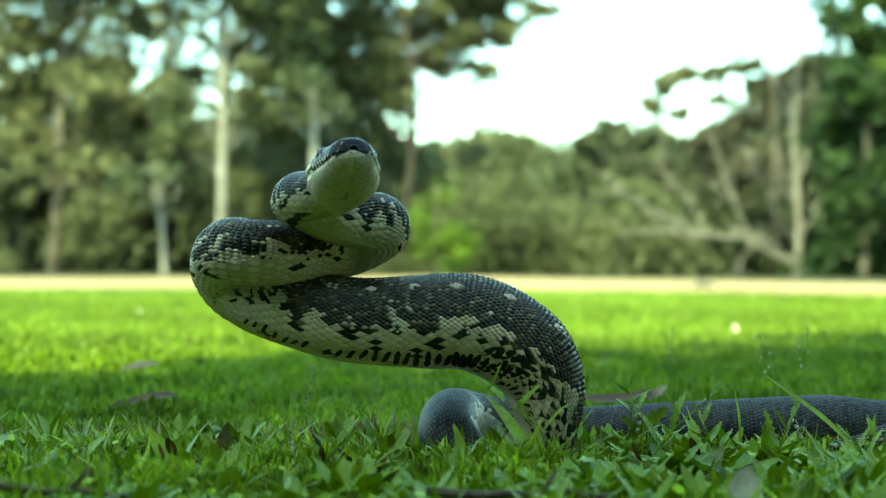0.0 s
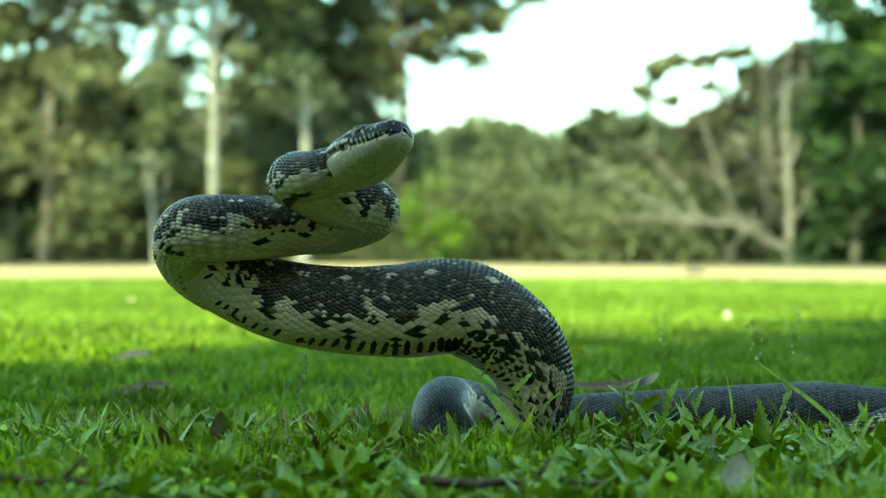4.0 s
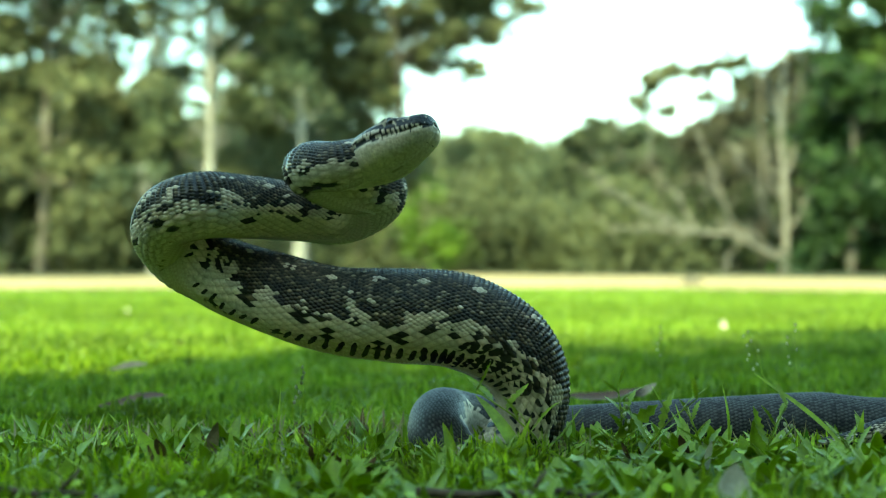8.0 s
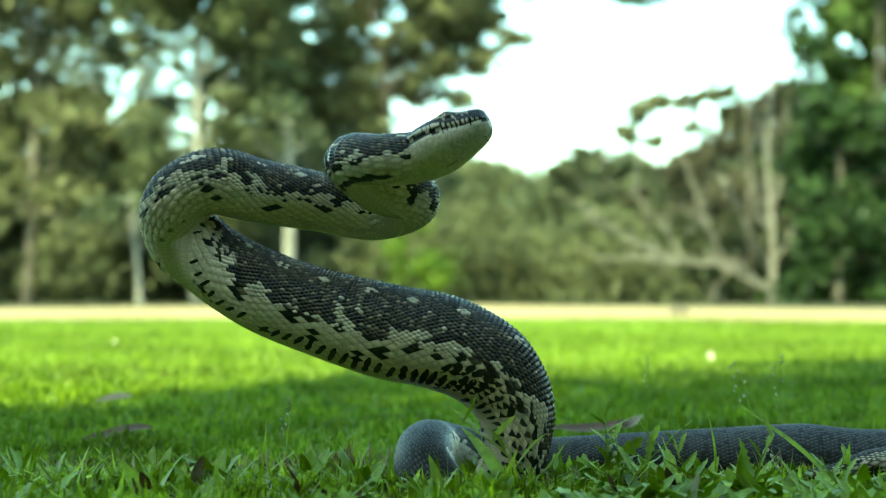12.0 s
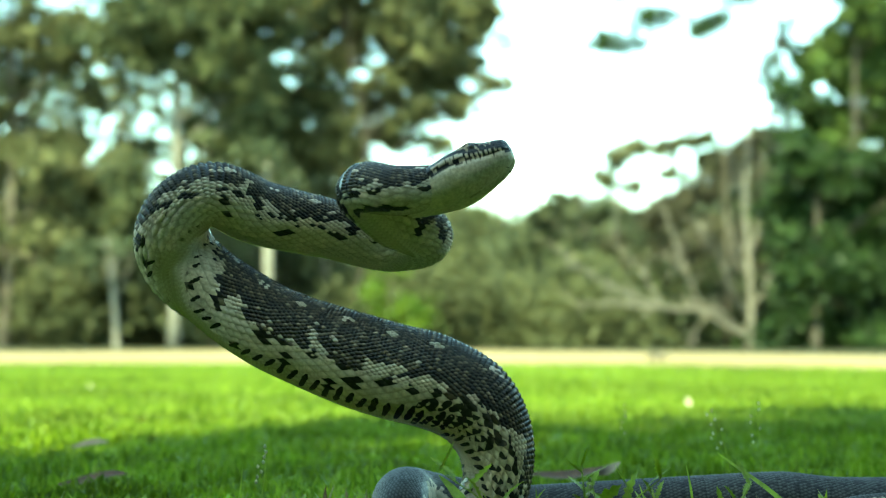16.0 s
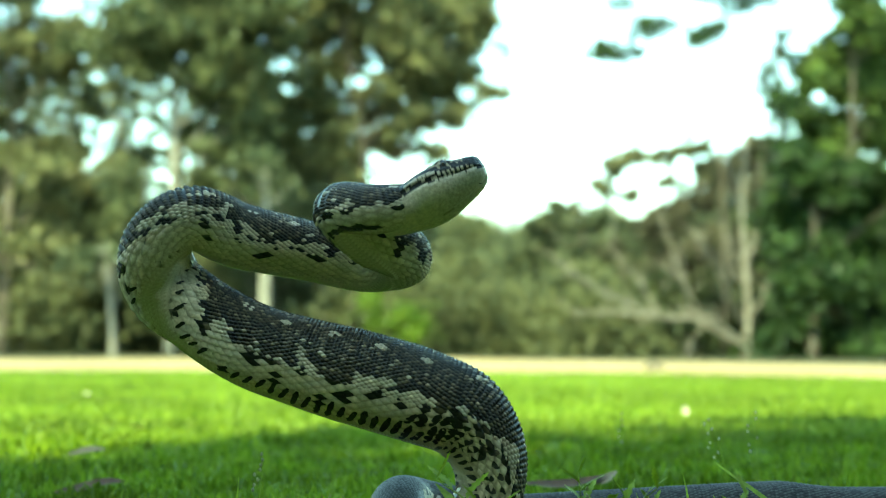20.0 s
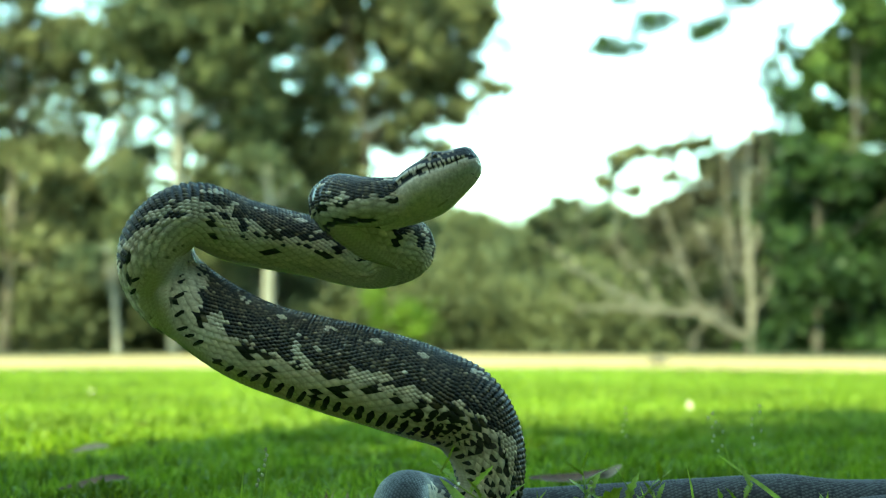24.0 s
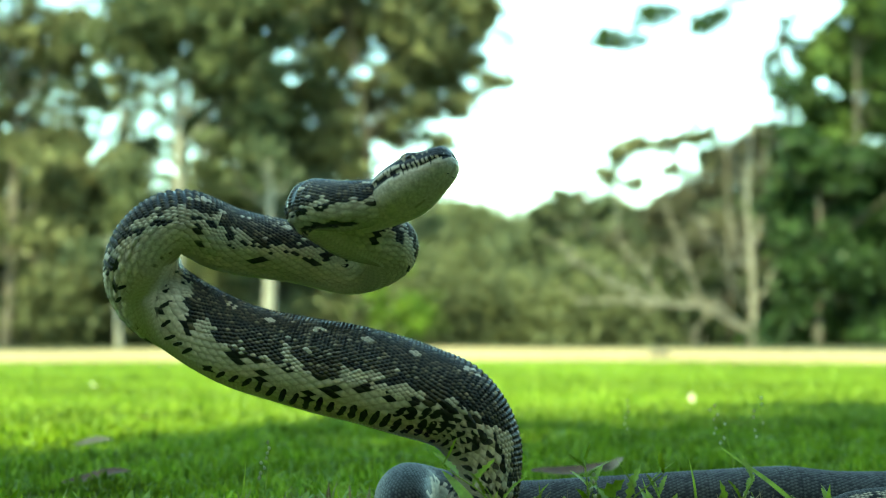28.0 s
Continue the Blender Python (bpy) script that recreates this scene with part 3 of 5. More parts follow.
    for j in range(rows - 1):
        for k in range(n):
            a, b = j * n + k, j * n + (k + 1) % n
            faces.append((a, b, b + n, a + n))
    faces.append(tuple(range(n)))
    faces.append(tuple(range((rows - 1) * n, rows * n))[::-1])
    me = mesh_of("head", verts, [f[::-1] for f in faces])
    col = me.color_attributes.new("pigment", "FLOAT_COLOR", "POINT")
    col.data.foreach_set("color", np.array([(*c, 1.0) for c in tint], dtype=np.float32).reshape(-1))
    return me


python = tagged(empty("python", pose(0.05, 1.09, 0)), "black and cream patterned python rearing up from short grass", "snake")
AT_HOME = python.matrix_basis.inverted()
RISE = 0.735
rings = []
ring_share = [(k + 0.5) * RING / RISE for k in range(int(RISE / RING))]


def body():
    dice = random.Random(4)
    line, r = smooth_line(np.array(SPINE[8])[:20] / 1000, np.array(STATION_R)[:, None] / 1000)
    run = np.concatenate([[0], np.cumsum(np.linalg.norm(np.diff(line, axis=0), axis=1))])
    for k, share in enumerate(ring_share):
        rad = float(np.interp(share * run[-1], run, r[:, 0]))
        rings.append(hang("body_ring", ring_mesh(share * RISE, rad, k, dice, 1.25 - 0.6 * max(0.0, min(1.0, (share - 0.86) / 0.1))), M_SKIN, python))
    # the part that lies still on the grass, joined from the same rings
    tail_line, tr = smooth_line(np.array(TAIL), np.array(TAIL_R)[:, None] / 1000)
    tail_back = smooth_line(np.array(TAIL), np.array([(0, 0.45, 0.9)] * 4 + [(0, -0.3, 1)] + [(0, -0.75, 0.65)] * 7 + [(-0.3, -0.2, 0.9)] + [(-0.75, 0.1, 0.62)] * 3 + [(-0.3, 0.6, 0.6)]))[1]
    run = np.concatenate([[0], np.cumsum(np.linalg.norm(np.diff(tail_line, axis=0), axis=1))])
    count = int(run[-1] / RING)
    shares = [(k + 0.5) / count for k in range(count)]
    bm = bmesh.new()
    for share, m in zip(shares, poses_along(tail_line, tail_back, shares)):
        s = (share - 1) * run[-1]
        me = ring_mesh(s, float(np.interp(share * run[-1], run, tr[:, 0])), round(share * count - 0.5), dice, 0.42, True)
        me.transform(AT_HOME @ m)
        bm.from_mesh(me)
        bpy.data.meshes.remove(me)
    part("resting_body", bm, M_TAIL, python)
    h = hang("head", head_mesh(), M_HEAD, python)
    for sx in (-1, 1):
        bm = bmesh.new()
        bmesh.ops.create_uvsphere(bm, u_segments=16, v_segments=10, radius=0.0034)
        e = part("eye", bm, M_EYE, h, "glossy dark eye")
        e.matrix_basis = pose(sx * 0.0168, 0.0405, 0.0068)
    verts, faces = [], []
    tube_into(verts, faces, [(0, 0, 0), (0, 0.008, 0.0006), (0, 0.016, -0.0006), (0, 0.021, -0.003)], [0.0011, 0.0010, 0.0009, 0.0007], 8)
    for sx in (-1, 1):
        tube_into(verts, faces, [(0, 0.0205, -0.0028), (sx * 0.002, 0.0245, -0.0055), (sx * 0.004, 0.028, -0.009)], [0.0006, 0.0005, 0.0002], 6)
    return h, hang("tongue", mesh_of("tongue", verts, faces), M_TONGUE, h, "dark forked tongue")


snake_head, tongue = body()


# ---- trees ----
def leaf_quads(centres, size, dice, droop=0.4):
    """Small pointed leaves round the given centres, each a bent quad with its own turn."""
    n = len(centres)
    along = dice.normal(size=(n, 3))
    along[:, 2] -= droop * 1.5
    along /= np.linalg.norm(along, axis=1)[:, None]
    across = np.cross(along, dice.normal(size=(n, 3)))
    across /= np.linalg.norm(across, axis=1)[:, None] + 1e-9
    l = (size * dice.uniform(0.6, 1.4, n))[:, None]
    w = l * dice.uniform(0.28, 0.45, n)[:, None]
    return np.stack([centres - along * l * 0.5, centres + across * w - along * l * 0.05,
                     centres + along * l * 0.5, centres - across * w - along * l * 0.05], axis=1)


def clump_points(boughs, density, dice, clump=0.4, fill=20.0):
    """Leaf places: twig-end clumps strewn through each bough (x, y, z, half width, half height), some straying past its rim."""
    out, tips = [], []
    for x, y, z, rx, rz in boughs:
        count = max(5, int(fill * rx * rz / clump ** 0.5))
        for _ in range(count):
            d = dice.normal(size=3)
            d /= np.linalg.norm(d)
            k = dice.uniform(0.0, 1.0) ** 0.45 * (1.35 if dice.random() < 0.14 else 1.0)
            c = np.array((x, y, z)) + d * k * (rx, max(rx, 0.5), rz)
            tips.append(c)
            size = clump * dice.uniform(0.4, 1.25)
            m = int(density * dice.uniform(0.4, 1.3))
            out.append(c + dice.normal(size=(m, 3)) * (size * 1.1, size, size * 0.75) * 0.5)
    return np.concatenate(out), tips


GROUPS = {"gum_tree": "gum trees beyond the track", "forest_tree": "forest trees beyond the track", "shade_tree": "shade trees round the lawn"}


def tree(name, label, foot, height, radius, blobs, bark, leaf, seed, density=70, size=0.16, clump=0.55, limbs=14, lean=0.0, category="tree", fill=20.0, wide=(), thin=13.0):
    """A tapered trunk with limbs that reach into its foliage, and a crown of many leaves."""
    dice = np.random.default_rng(seed)
    top = tagged(empty(name, pose(foot[0], foot[1], 0)), label, category, GROUPS.get(name, ""))
    verts, faces = [], []
    heights = np.linspace(-0.15, height, 12)
    bend = dice.normal(size=2) * 0.25 * min(1.0, (height / 10) ** 2)
    spine = [(lean * h + bend[0] * math.sin(h / height * 4), bend[1] * math.sin(h / height * 3), h) for h in heights]
    tube_into(verts, faces, spine, [radius * (1.25 if h < 0.3 else 1) * (1 - 0.8 * max(h, 0) / height) + 0.015 for h in heights], 10)
    if blobs:
        full = [b if len(b) == 5 else (b[0], foot[1] + dice.uniform(-0.8, 1.4), *b[1:]) for b in blobs]
        local = [(x - foot[0], y - foot[1], z, rx, rz) for x, y, z, rx, rz in full]
        points, tips = clump_points(local, density, dice, clump, fill)
        if wide:
            airy, more = clump_points([(x - foot[0], dice.uniform(-0.5, 2.0), z, rx, rz) for x, z, rx, rz in wide], density, dice, clump, thin)
            points, tips = np.concatenate([points, airy]), tips + more
        order = dice.permutation(len(tips))[:limbs]
        for k in order:
            tip = tips[k]
            h0 = max(0.25 * height, min(height * 0.95, tip[2] - dice.uniform(0.3, 0.7) * math.hypot(tip[0], tip[1]) - 0.4))
            root = np.array([np.interp(h0, heights, [p[i] for p in spine]) for i in range(2)] + [h0])
            mid = root * 0.45 + tip * 0.55 + (0, 0, 0.12 * np.linalg.norm(tip - root)) + dice.normal(size=3) * 0.15
            r0 = radius * (1 - 0.8 * h0 / height) * 0.5
            tube_into(verts, faces, [root, root * 0.7 + mid * 0.3, mid, tip], [r0, r0 * 0.8, r0 * 0.5, 0.012], 6)
    hang("trunk", mesh_of("trunk", verts, faces), bark, top)
    if blobs:
        hang("crown", quads_mesh("crown", leaf_quads(points, size, dice)), leaf, top, smooth=False)
    return top


def bare_tree(name, label, foot, height, radius, seed, fan, bark):
    """A dead tree: trunk and forking bare branches, fan = how far it spreads to its left."""
    dice = np.random.default_rng(seed)
    top = tagged(empty(name, pose(foot[0], foot[1], 0)), label, "tree")
    def grow(verts, faces, root, way, length, r, depth):
        pts, p, w = [np.array(root, float)], np.array(root, float), np.array(way, float)
        for k in range(5):
            w = w + dice.normal(size=3) * 0.10 + (0, 0, 0.03)
            w /= np.linalg.norm(w)
            p = p + w * length / 5
            pts.append(p.copy())
        tube_into(verts, faces, pts, [r * (1 - 0.7 * k / 5) for k in range(6)], 7)
        if depth:
            for k in range(3 if depth > 1 else 4):
                j = int(dice.integers(2, 6))
                side = w + dice.normal(size=3) * 0.55
                grow(verts, faces, pts[j], side / np.linalg.norm(side), length * dice.uniform(0.4, 0.65), r * 0.42, depth - 1)
    verts, faces = [], []
    tube_into(verts, faces, [(0.03 * math.sin(h), 0, h) for h in np.linspace(-0.15, height, 10)],
              [radius * (1 - 0.75 * k / 9) for k in range(10)], 10)
    hang("trunk", mesh_of("trunk", verts, faces), bark, top)
    for at, wx, wz, length, r in fan:
        verts, faces = [], []
        grow(verts, faces, (0, 0, at), (wx, dice.normal() * 0.2, wz), length, r, 2)
        hang("branch", mesh_of("branch", verts, faces), bark, top)
    return top


def dead_gum(name, label, foot, height, radius, seed, limbs, bark):
    """A dead tree whose long bare limbs fan out and fork into twigs."""
    dice = np.random.default_rng(seed)
    top = tagged(empty(name, pose(foot[0], foot[1], 0)), label, "tree")
    verts, faces = [], []
    tube_into(verts, faces, [(0.06 * math.sin(h * 1.3), 0, h) for h in np.linspace(-0.15, height, 12)],
              [radius * (1 - 0.6 * k / 11) for k in range(12)], 10)
    hang("trunk", mesh_of("trunk", verts, faces), bark, top)
    for limb in limbs:
        deep = dice.normal() * 0.25
        pts = [np.array((x, deep * k, z)) for k, (x, z) in enumerate(limb)]
        fine = []
        for a, b in zip(pts, pts[1:]):
            fine += [a + (b - a) * u + dice.normal(size=3) * 0.03 for u in (0, 0.33, 0.66)]
        fine.append(pts[-1])
        verts, faces = [], []
        n = len(fine)
        r0 = 0.015 + 0.033 * math.sqrt(np.linalg.norm(pts[-1] - pts[0]) / 2)
        tube_into(verts, faces, fine, [r0 * (1 - 0.72 * k / (n - 1)) for k in range(n)], 7)
        for k in range(2, n):
            for _ in range(2):
                way = fine[k] - fine[k - 1]
                way = way / np.linalg.norm(way) + dice.normal(size=3) * 0.6 + (0, 0, 0.25)
                way *= dice.uniform(0.25, 0.75) / np.linalg.norm(way)
                tube_into(verts, faces, [fine[k], fine[k] + way * 0.5 + dice.normal(size=3) * 0.03, fine[k] + way], [r0 * 0.32, r0 * 0.24, 0.004], 5)
        hang("branch", mesh_of("branch", verts, faces), bark, top)
    return top


def woods(name, label, x0, x1, y, low, tall, leaf, seed, count, size=0.30, dense=42):
    """Far undergrowth and tree crowns that nobody could count, in one mesh."""
    dice = np.random.default_rng(seed)
    blobs = []
    for _ in range(count):
        x = dice.uniform(x0, x1)
        h = tall(x) * dice.uniform(0.45, 1.0)
        blobs.append((x, y + dice.uniform(-4, 6), max(low, h - 1.2), dice.uniform(1.0, 2.2), dice.uniform(0.8, 1.8)))
    points, tips = clump_points(blobs, dense, dice, 0.9, 20.0)
    hang(name, quads_mesh(name, leaf_quads(points, size, dice)), leaf, smooth=False)
    tagged(bpy.data.objects[name], label, "woods", kind="stuff")


tree("gum_tree", "slender gum tree behind the larger ones", (-4.64, 50), 9.94, 0.183,
     [(-4.83, 50, 6.65, 1.65, 1.65), (-5.56, 50, 4.09, 1.46, 1.1), (-4.18, 51, 4.54, 1.28, 1.1)],
     M_BARK, M_OLIVE, 4)
tree("gum_tree", "slender leaning gum tree with a pale trunk", (-7.92, 44), 6.83, 0.113,
     [(-9.12, 45, 4.19, 1.13, 0.97), (-7.79, 44, 5.87, 0.64, 0.64), (-9.82, 46, 2.6, 1.29, 0.97)],
     M_PALE, M_OLIVE, 5, lean=-0.06)
tree("gum_tree", "slim gum tree at the edge of the track", (-13.12, 42), 10.52, 0.184,
     [(-12.96, 42, 7.45, 1.84, 1.84), (-13.89, 42, 4.38, 1.84, 1.84)],
     M_BARK, M_GUM, 6)
tree("gum_tree", "slim pale gum tree in the wood", (-13.5, 48), 8.85, 0.14,
     [(-13.41, 48, 4.99, 1.4, 1.4), (-14.05, 49, 2.76, 1.23, 1.05)],
     M_PALE, M_OLIVE, 7)
tree("shrub", "bright green young shrub at the edge of the track", (-0.4, 34), 1.96, 0.05,
     [(-0.4, 34, 0.84, 0.6, 0.62), (-0.55, 34, 1.58, 0.45, 0.5), (0.07, 34, 0.59, 0.5, 0.45)],
     M_BARK, M_BRIGHT, 8, 60, 0.14, category="shrub")
tree("forest_tree", "rounded forest tree beyond the track", (0.34, 58), 4.72, 0.17,
     [(0.34, 58, 4.3, 1.48, 0.95), (-0.19, 58, 2.81, 1.48, 1.17), (0.87, 58, 1.33, 1.48, 1.27)],
     M_BARK, M_SUNNY, 20, 60, 0.22, 0.8)
tree("forest_tree", "rounded forest tree beyond the track", (1.92, 61), 5.18, 0.178,
     [(1.92, 61, 4.74, 1.34, 1.0), (1.36, 61, 3.17, 1.34, 1.23), (2.48, 61, 1.61, 1.34, 1.34)],
     M_BARK, M_SUNNY, 21, 60, 0.22, 0.8)
tree("forest_tree", "rounded forest tree beyond the track", (3.42, 64), 4.96, 0.187,
     [(3.42, 64, 4.49, 1.17, 1.05), (2.83, 64, 2.86, 1.17, 1.29), (4.0, 64, 1.22, 1.17, 1.4)],
     M_BARK, M_SUNNY, 22, 60, 0.22, 0.8)
tree("forest_tree", "rounded forest tree beyond the track", (4.16, 58), 3.66, 0.17,
     [(4.16, 58, 3.24, 1.27, 0.95), (3.63, 58, 1.75, 1.27, 1.17), (4.69, 58, 0.27, 1.27, 1.27)],
     M_BARK, M_SUNNY, 23, 60, 0.22, 0.8)
tree("forest_tree", "rounded forest tree beyond the track", (6.2, 61), 5.36, 0.178,
     [(6.2, 61, 4.91, 1.03, 1.0), (5.64, 61, 3.35, 1.03, 1.23), (6.76, 61, 1.79, 1.03, 1.34)],
     M_BARK, M_OLIVE, 24, 60, 0.22, 0.8)
tree("forest_tree", "rounded forest tree beyond the track", (-1.03, 64), 4.96, 0.187,
     [(-1.03, 64, 4.49, 1.4, 1.05), (-1.62, 64, 2.86, 1.4, 1.29), (-0.44, 64, 1.22, 1.4, 1.4)],
     M_BARK, M_SUNNY, 25, 60, 0.22, 0.8)
tree("gum_tree", "gnarled gum tree with a flat gappy crown", (9.61, 46), 6.18, 0.135,
     [(5.94, 5.15, 0.3, 0.22), (6.33, 5.76, 0.34, 0.27), (6.92, 6.13, 0.47, 0.17), (7.76, 5.93, 0.44, 0.2), (8.63, 6.26, 0.5, 0.24), (6.61, 4.88, 0.34, 0.13), (8.18, 5.39, 0.37, 0.15), (9.04, 5.59, 0.44, 0.4)],
     M_BARK, M_GUM, 31, 60, 0.17, 0.33, limbs=18, fill=52, lean=-0.299)
tree("gum_tree", "small round-headed gum tree with gaps in its crown", (6.78, 50), 4.97, 0.11,
     [(5.14, 4.86, 0.77, 0.31), (4.37, 4.31, 0.33, 0.44), (5.91, 4.38, 0.48, 0.29), (5.14, 4.2, 0.48, 0.18), (5.58, 3.29, 0.48, 0.26), (4.04, 3.69, 0.26, 0.37), (6.27, 3.69, 0.37, 0.29)],
     M_BARK, M_OLIVE, 35, 70, 0.19, 0.28, limbs=14, fill=30, lean=-0.258)
tree("gum_tree", "grey-brown half dead gum tree with thin foliage", (10.07, 44), 6.16, 0.115,
     [(7.93, 4.2, 0.51, 0.35), (7.29, 3.71, 0.64, 0.35), (8.55, 4.63, 0.55, 0.39), (9.35, 5.48, 0.51, 0.58), (10.07, 5.97, 0.55, 0.42), (10.83, 5.87, 0.48, 0.58), (9.06, 3.34, 0.74, 0.55), (10.35, 4.71, 0.64, 0.74), (10.16, 3.23, 0.74, 0.74), (8.1, 2.86, 0.74, 0.55), (6.97, 2.62, 0.74, 0.48), (6.13, 3.02, 0.45, 0.42), (5.49, 1.81, 0.74, 0.51), (8.55, 1.49, 0.9, 0.71), (10.16, 1.49, 0.74, 0.74), (6.94, 1.17, 0.9, 0.61)],
     M_PALE, M_DRAB, 36, 64, 0.17, 0.42, limbs=60, fill=40, lean=0.015)
tree("forest_tree", "tall leafy green tree catching the sun", (10.57, 37), 9.4, 0.06,
     [(11.18, 8.1, 0.68, 0.51), (10.46, 7.72, 0.51, 0.43), (9.92, 7.01, 0.38, 0.35), (10.98, 6.83, 0.68, 0.57), (10.33, 5.99, 0.54, 0.38), (11.25, 5.74, 0.68, 0.51), (9.65, 6.15, 0.19, 0.35), (11.92, 7.77, 0.81, 0.81), (9.81, 5.36, 0.41, 0.24), (10.6, 5.17, 0.61, 0.43), (11.79, 6.55, 0.68, 0.68), (10.84, 8.86, 0.54, 0.54), (12.46, 5.61, 0.81, 0.81)],
     M_DARKBARK, M_FOREST, 34, 80, 0.2, 0.40, fill=34, lean=0.029)
# this tree's own shade is put into its very dark leaf colour
tree("gum_tree", "dark dense tree beside the dead trunk", (8.97, 34), 4.42, 0.085,
     [(8.72, 4.17, 0.4, 0.4), (9.49, 3.95, 0.62, 0.45), (10.33, 3.92, 0.75, 0.57), (8.47, 3.3, 0.32, 0.5), (9.12, 2.93, 0.62, 0.55), (9.99, 2.8, 0.75, 0.6), (10.77, 2.55, 0.75, 0.75), (8.72, 2.06, 0.52, 0.55), (9.59, 1.68, 0.68, 0.6), (10.46, 1.43, 0.75, 0.62), (8.72, 0.94, 0.52, 0.55), (9.49, 0.46, 0.68, 0.47), (10.33, 0.38, 0.75, 0.47), (8.28, 0.38, 0.37, 0.32), (11.33, 0.94, 0.62, 0.75), (11.45, 3.42, 0.62, 0.87)],
     M_DARKBARK, M_DARKLEAF, 32, 110, 0.19, 0.42, fill=52, lean=0.027)
tree("gum_tree", "thin dark gum tree with a reaching upper branch", (8.99, 36), 8.75, 0.06,
     [(6.15, 8.22, 0.47, 0.18), (5.7, 7.78, 0.5, 0.22), (5.17, 7.36, 0.47, 0.21), (4.65, 7.25, 0.37, 0.26), (4.89, 7.57, 0.29, 0.18), (7.15, 7.7, 0.53, 0.24), (6.81, 7.43, 0.26, 0.13), (8.6, 6.78, 0.18, 0.37), (8.89, 5.96, 0.34, 0.58), (8.44, 5.91, 0.18, 0.34), (5.08, 8.3, 0.34, 0.16), (8.05, 8.67, 1.05, 0.29), (6.6, 8.67, 0.79, 0.26), (9.1, 7.57, 0.21, 0.47), (7.52, 8.09, 0.4, 0.16)],
     M_BLACKBARK, M_DARKLEAF, 33, 24, 0.13, 0.30, limbs=30, fill=75, lean=-0.035)
tree("gum_tree", "tall gum tree with a grey trunk and airy olive crown", (-10.4, 40), 10.15, 0.16,
     [(-11.54, 7.81, 0.73, 0.88), (-10.34, 8.3, 0.41, 0.38), (-8.88, 8.36, 0.79, 0.67), (-11.1, 6.27, 0.67, 0.67), (-10.34, 6.93, 0.5, 0.38), (-9.09, 7.54, 0.5, 0.41), (-10.23, 5.03, 0.82, 0.59), (-8.88, 4.44, 0.82, 0.61), (-11.4, 4.73, 0.73, 0.82), (-11.28, 3.42, 0.73, 0.67), (-9.06, 2.98, 0.82, 0.64), (-8.0, 3.83, 0.67, 0.59), (-9.13, 1.66, 0.82, 0.53), (-8.3, 1.78, 0.7, 0.56), (-11.62, 2.69, 0.73, 0.88), (-9.79, 9.85, 1.32, 0.53), (-11.69, 9.27, 0.88, 0.73), (-7.74, 2.39, 0.5, 0.5)],
     M_BARK, M_GUM, 1, 70, 0.19, 0.40, limbs=30, fill=31, wide=[(-10.81, 8.39, 1.61, 1.32), (-9.2, 7.95, 1.61, 0.88), (-10.81, 5.76, 1.32, 0.88), (-9.06, 3.42, 1.46, 1.17), (-8.32, 6.93, 0.64, 0.44), (-7.18, 6.69, 0.64, 0.5), (-8.91, 5.44, 0.64, 0.35), (-7.59, 4.85, 0.88, 0.26)])
tree("gum_tree", "tall gum tree with a slim white trunk", (-5.75, 38), 9.79, 0.13,
     [(-7.14, 8.2, 0.92, 0.75), (-5.82, 8.2, 0.92, 0.89), (-4.54, 7.98, 0.92, 0.92), (-6.49, 7.31, 0.64, 0.42), (-4.92, 6.8, 0.69, 0.64), (-3.71, 8.34, 0.81, 0.81), (-3.99, 6.73, 0.78, 0.69), (-5.1, 5.17, 0.75, 0.5), (-3.99, 5.34, 0.78, 0.61), (-6.77, 3.98, 0.56, 0.42), (-4.77, 4.12, 0.64, 0.5), (-4.29, 3.95, 0.69, 0.56), (-5.82, 9.37, 1.67, 0.56), (-3.88, 9.37, 1.11, 0.56), (-7.14, 3.18, 0.47, 0.47)],
     M_WHITE, M_SHADEDGUM, 2, 78, 0.19, 0.42, limbs=24, fill=32, wide=[(-5.41, 7.98, 2.36, 1.53), (-3.88, 6.45, 1.53, 1.25)])
tree("gum_tree", "big gum tree with a dark trunk and spreading crown", (-1.57, 40), 10.15, 0.10,
     [(-2.88, 8.65, 0.82, 0.82), (-1.71, 8.95, 0.97, 0.82), (-0.4, 8.68, 0.97, 0.79), (0.92, 8.83, 0.91, 0.79), (1.71, 8.36, 0.44, 0.59), (2.21, 6.9, 0.41, 0.26), (0.97, 7.54, 0.73, 0.44), (0.19, 8.07, 0.82, 0.61), (-1.89, 7.51, 0.7, 0.59), (-2.33, 6.46, 0.67, 0.5), (0.34, 6.46, 0.7, 0.44), (1.21, 6.26, 0.5, 0.29), (-0.42, 5.58, 0.64, 0.35), (0.6, 5.58, 0.47, 0.29), (-2.03, 5.32, 0.61, 0.5), (-3.2, 6.28, 0.67, 0.64), (-3.47, 5.17, 0.79, 0.59), (-1.42, 4.5, 0.64, 0.32), (-1.16, 9.85, 1.76, 0.59), (1.19, 9.85, 1.17, 0.53), (1.92, 9.12, 0.35, 0.44)],
     M_BLACKBARK, M_GUM, 3, 66, 0.19, 0.38, limbs=44, fill=27, wide=[(-0.57, 8.39, 2.34, 1.32), (-1.16, 6.34, 1.9, 1.32), (0.6, 7.37, 1.61, 1.32), (-2.62, 5.32, 1.46, 1.17)])
